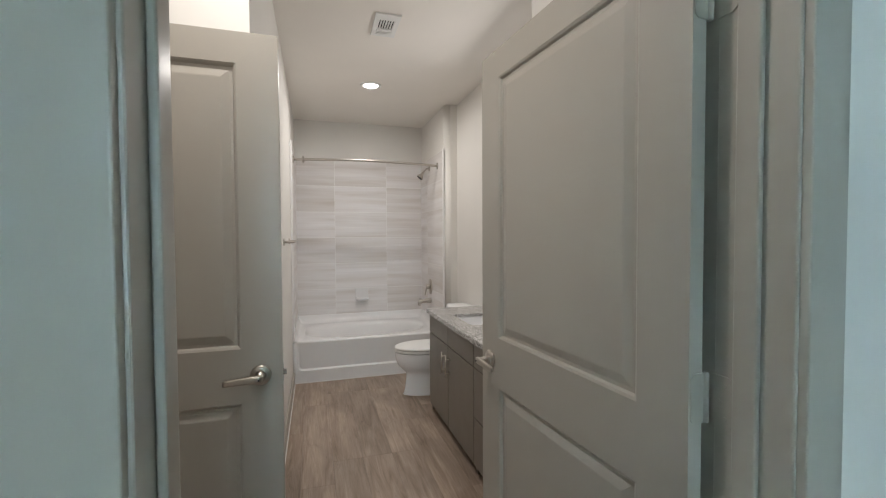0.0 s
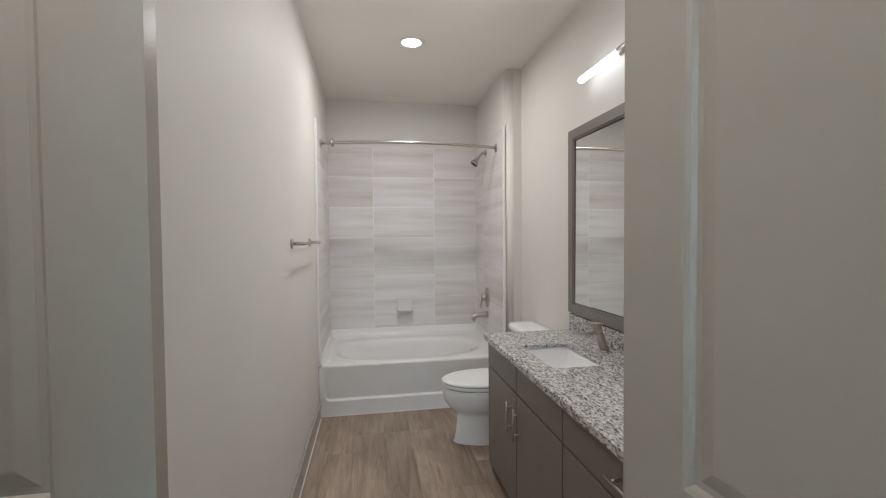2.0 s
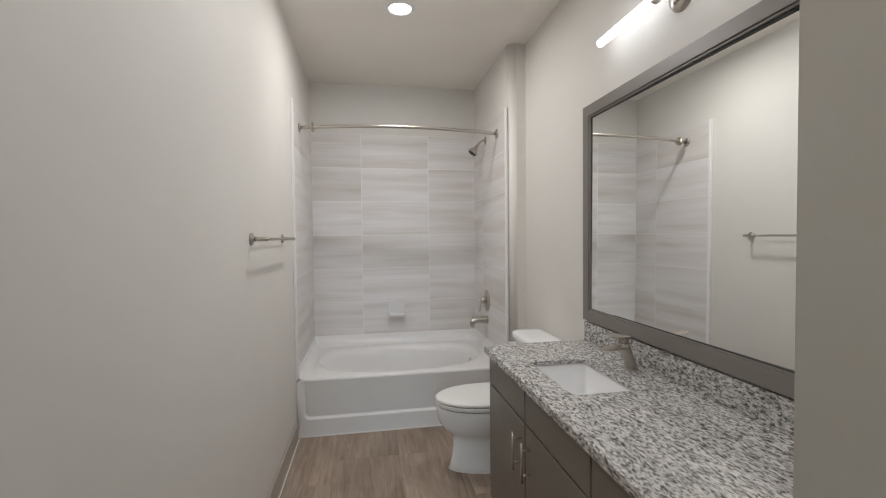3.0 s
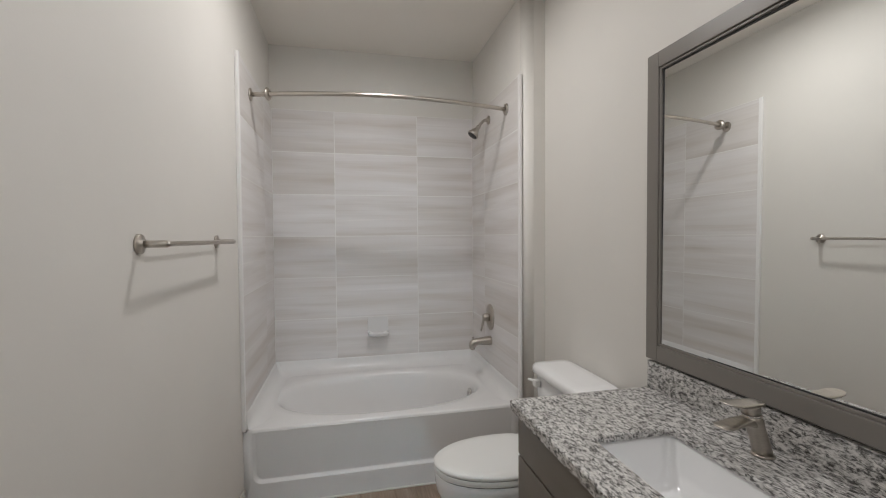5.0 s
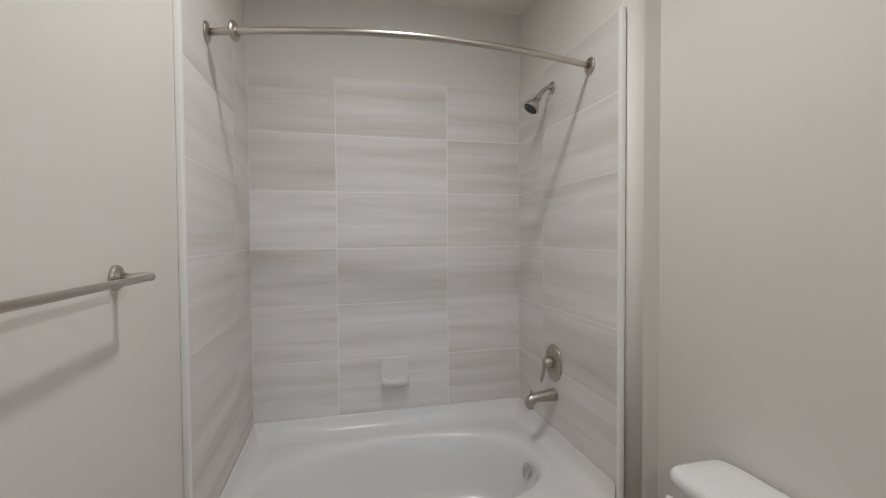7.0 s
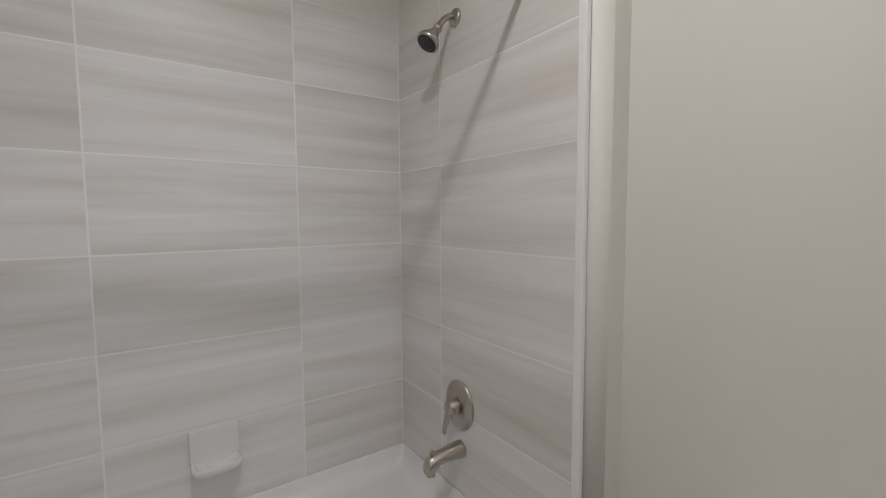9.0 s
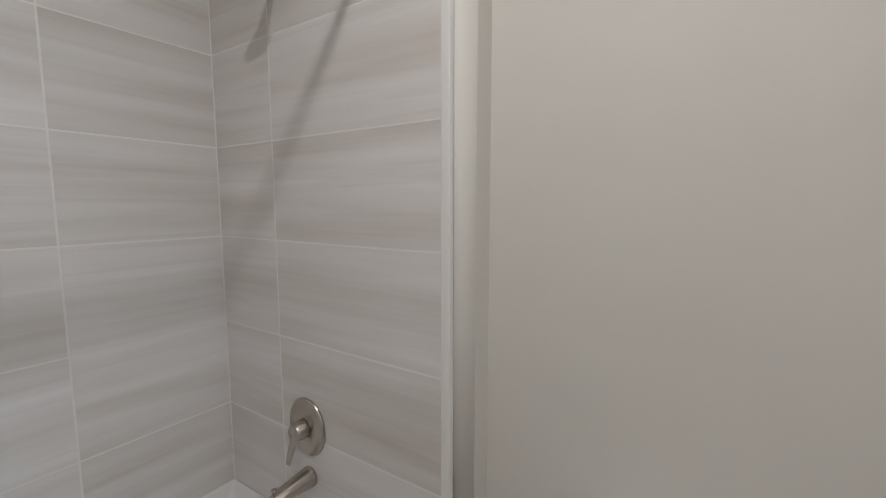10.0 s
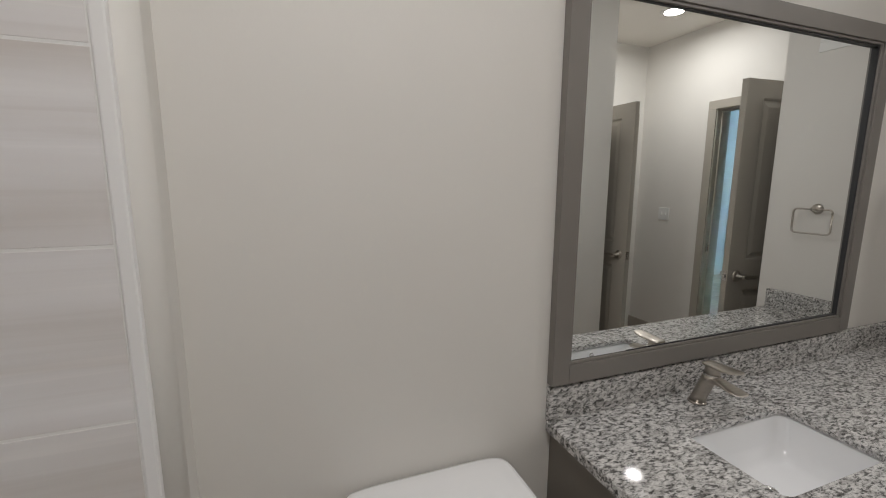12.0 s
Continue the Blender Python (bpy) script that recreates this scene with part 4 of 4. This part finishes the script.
def vanity_light():
    t = thing("vanity_light", "lit two-tube bar light on a nickel bracket", "wall light", pose(0, 0, 0))
    (x, y, z), L = VANITY_XYZ, 0.452
    part("wall_plate", lathe([(0, 0), (0.060, 0), (0.060, 0.006), (0.054, 0.016), (0.03, 0.022), (0, 0.022)], 40, Matrix.Translation((1.6495, y, z - 0.012)) @ Matrix.Rotation(radians(-90), 4, "Y")), NICKEL, t, "round nickel wall plate", True)
    part("plate_screw", lathe([(0, 0), (0.006, 0), (0.005, 0.006), (0, 0.007)], 14, Matrix.Translation((1.6285, y + 0.012, z - 0.040)) @ Matrix.Rotation(radians(-90), 4, "Y")), STEEL, t, "", True)
    part("arm", sweep([(1.63, y, z - 0.006), (x, y, z)], 0.014, 18), NICKEL, t, "", True)
    part("collar", lathe([(0, -0.062), (0.022, -0.062), (0.0235, -0.060), (0.0235, 0.060), (0.022, 0.062), (0, 0.062)], 32, Matrix.Translation((x, y, z)) @ TO_Y), NICKEL, t, "nickel centre collar", True)
    for s in (1, -1):
        prof = [(0, 0.058), (0.0185, 0.058), (0.0185, L - 0.018), (0.0165, L - 0.007), (0.011, L - 0.002), (0, L)]
        m = Matrix.Translation((x, y, z)) @ (TO_Y if s > 0 else Matrix.Rotation(radians(90), 4, "X"))
        part("tube", lathe(prof, 24, m), TUBE, t, "glowing frosted tube", True)


vanity_light()


def towel_bar():
    t = thing("towel_bar", "satin nickel towel bar on the painted wall", "towel bar", pose(0, 0, 0))
    z, off = 1.388, 0.058
    ya, yb = -2.005, -1.330
    for y in (ya, yb):
        part("rosette", lathe([(0, 0), (0.027, 0), (0.027, 0.006), (0.0255, 0.0085), (0.012, 0.009), (0.011, 0.014), (0, 0.014)], 36, Matrix.Translation((-0.0148, y, z)) @ TO_X), NICKEL, t, "round satin nickel rosette", True)
    bend = [(off - 0.006 + 0.006 * math.sin(radians(a)), 0.006 - 0.006 * math.cos(radians(a))) for a in range(0, 91, 30)]
    path = [(-0.008, ya, z), (0.02, ya, z)] + [(px, ya + py, z) for px, py in bend] + [(off, (ya + yb) / 2, z)] + [(px, yb - py, z) for px, py in bend[::-1]] + [(0.02, yb, z), (-0.008, yb, z)]
    radii = [0.0098 if p[0] < off - 0.002 else 0.0074 for p in path]
    part("bar", sweep(path, radii, 20), NICKEL, t, "satin nickel tube bent back to the wall", True)


towel_bar()


def towel_ring():
    t = thing("towel_ring", "square satin nickel towel ring on the end wall", "towel ring", pose(0, 0, 0))
    x, z, y = 1.255, 1.385, -3.7495
    flange_disc(t, Matrix.Translation((x, y, z)) @ TO_Y, 0.026)
    part("post", sweep([(x, y, z), (x, y + 0.045, z)], 0.010, 18), NICKEL, t, "", True)
    pts = [Vector((p.x + x, y + 0.04, p.y + z - 0.062)) for p in rounded(-0.085, 0.085, -0.062, 0.062, 0, 0.018, 5)]
    pts.append(pts[0])
    part("ring", sweep(pts, 0.0045, 12, 1.0, (0, 1, 0)), NICKEL, t, "rounded square ring", True)


towel_ring()


def downlight(xy):
    t = thing("recessed_downlight", "lit round recessed ceiling downlight", "ceiling light", pose(*xy, CEIL), "recessed downlights")
    part("trim_ring", lathe([(0.068, -0.0045), (0.074, -0.011), (0.088, -0.009), (0.094, -0.004), (0.095, -0.0003), (0.068, -0.0003)], 48, None, True), PLASTIC, t, "white trim ring", True)
    part("lens", lathe([(0, -0.004), (0.069, -0.004), (0.069, -0.001), (0, -0.001)], 48), LENS, t, "glowing lens")


downlight(LAMP_XY)
downlight(ENTRY_XY)


def ceiling_vent():
    t = thing("ceiling_vent", "white square ceiling exhaust vent", "vent", pose(0.660, -2.47, CEIL))
    w, d = 0.080, 0.145
    part("frame", boxes((-w, w, -d, -d + 0.070, -0.012, -0.0003), (-w, w, d - 0.030, d, -0.012, -0.0003), (-w, -w + 0.028, -d + 0.070, d - 0.030, -0.012, -0.0003), (w - 0.028, w, -d + 0.070, d - 0.030, -0.012, -0.0003), (-w + 0.028, w - 0.028, 0.045, 0.060, -0.012, -0.0003), bevel=0.002), PLASTIC, t, "white frame")
    # no duct is modelled: its shade is the colour of this flat sheet
    part("backing", boxes((-w + 0.029, w - 0.029, -d + 0.071, d - 0.031, -0.002, -0.0004)), DARK, t, "dark sheet painted as the shade behind the slats")
    for k in range(7):
        x = -w + 0.030 + k * (2 * w - 0.060) / 6
        part("slat", boxes((x - 0.0042, x + 0.0042, -d + 0.0705, 0.0445, -0.011, -0.0025)), PLASTIC, t)
    for k in range(3):
        y = 0.067 + k * 0.020
        part("slat", boxes((-w + 0.0285, w - 0.0285, y - 0.0055, y + 0.0055, -0.011, -0.0025)), PLASTIC, t)


ceiling_vent()


def wall_register():
    t = thing("wall_register", "white louvred air register high on the end wall", "vent", pose(1.355, -3.7497, 2.285))
    w, h = 0.185, 0.128
    part("frame", boxes((-w, w, 0, 0.008, -h, -h + 0.045), (-w, w, 0, 0.008, h - 0.045, h), (-w, -w + 0.045, 0, 0.008, -h + 0.045, h - 0.045), (w - 0.045, w, 0, 0.008, -h + 0.045, h - 0.045), bevel=0.002), PLASTIC, t, "white frame")
    # dark plate on the wall, coloured as the shade between the louvres
    part("backing", boxes((-w + 0.046, w - 0.046, 0.0002, 0.0018, -h + 0.046, h - 0.046)), DARK, t, "dark sheet painted as the shade behind the louvres")
    for k in range(8):
        z = -h + 0.055 + k * (2 * h - 0.110) / 7
        part("louvre", turned(boxes((-w + 0.0455, w - 0.0455, -0.001, 0.001, -0.008, 0.008)), Matrix.Translation((0, 0.006, z)) @ Matrix.Rotation(radians(38), 4, "X")), PLASTIC, t)


wall_register()


def switch_plate():
    t = thing("light_switch", "white double switch plate on the entry wall", "light switch", pose(-0.42, -4.6098, 1.22))
    part("plate", boxes((-0.058, 0.058, 0.0, 0.006, -0.058, 0.058), bevel=0.002), PLASTIC, t, "white plate")
    for s in (-0.023, 0.023):
        part("toggle", boxes((s - 0.005, s + 0.005, 0.006, 0.016, -0.010, 0.008), bevel=0.0015), PLASTIC, t)
        part("toggle_recess", boxes((s - 0.009, s + 0.009, 0.0055, 0.0068, -0.017, 0.017)), EDGE, t)


switch_plate()

# ---- floor planks ----
PW, PL = 0.188, 1.22


def plank(x0, x1, y0, y1):
    g, e = 0.0002, 0.0008
    cx, cy = (x0 + x1) / 2, (y0 + y1) / 2
    hx, hy = (x1 - x0) / 2 - g, (y1 - y0) / 2 - g
    bm = bmesh.new()
    rows = []
    for dx, z in ((0, -0.008), (0, -e), (e, 0.0)):
        rows.append([bm.verts.new((sx * (hx - dx), sy * (hy - dx), z)) for sx, sy in ((-1, -1), (1, -1), (1, 1), (-1, 1))])
    for a, b in zip(rows, rows[1:]):
        for k in range(4):
            bm.faces.new((a[k], a[(k + 1) % 4], b[(k + 1) % 4], b[k]))
    bm.faces.new(rows[-1])
    ob = mesh_object("plank", bm, WOOD)
    ob.parent = floor
    ob.location = (cx, cy, 0)


rng = random.Random(4)
x = 0.294 - 6 * PW
while x < 1.65:
    xa, xb = max(x, -0.80), min(x + PW, 1.65)
    y = -4.76 - rng.choice((0.2, 0.45, 0.7, 0.95))
    while y < -0.93:
        ya, yb = max(y, -4.76), min(y + PL, -0.93)
        if yb - ya > 0.02 and xb - xa > 0.02:
            plank(xa, xb, ya, yb)
        y += PL
    x += PW
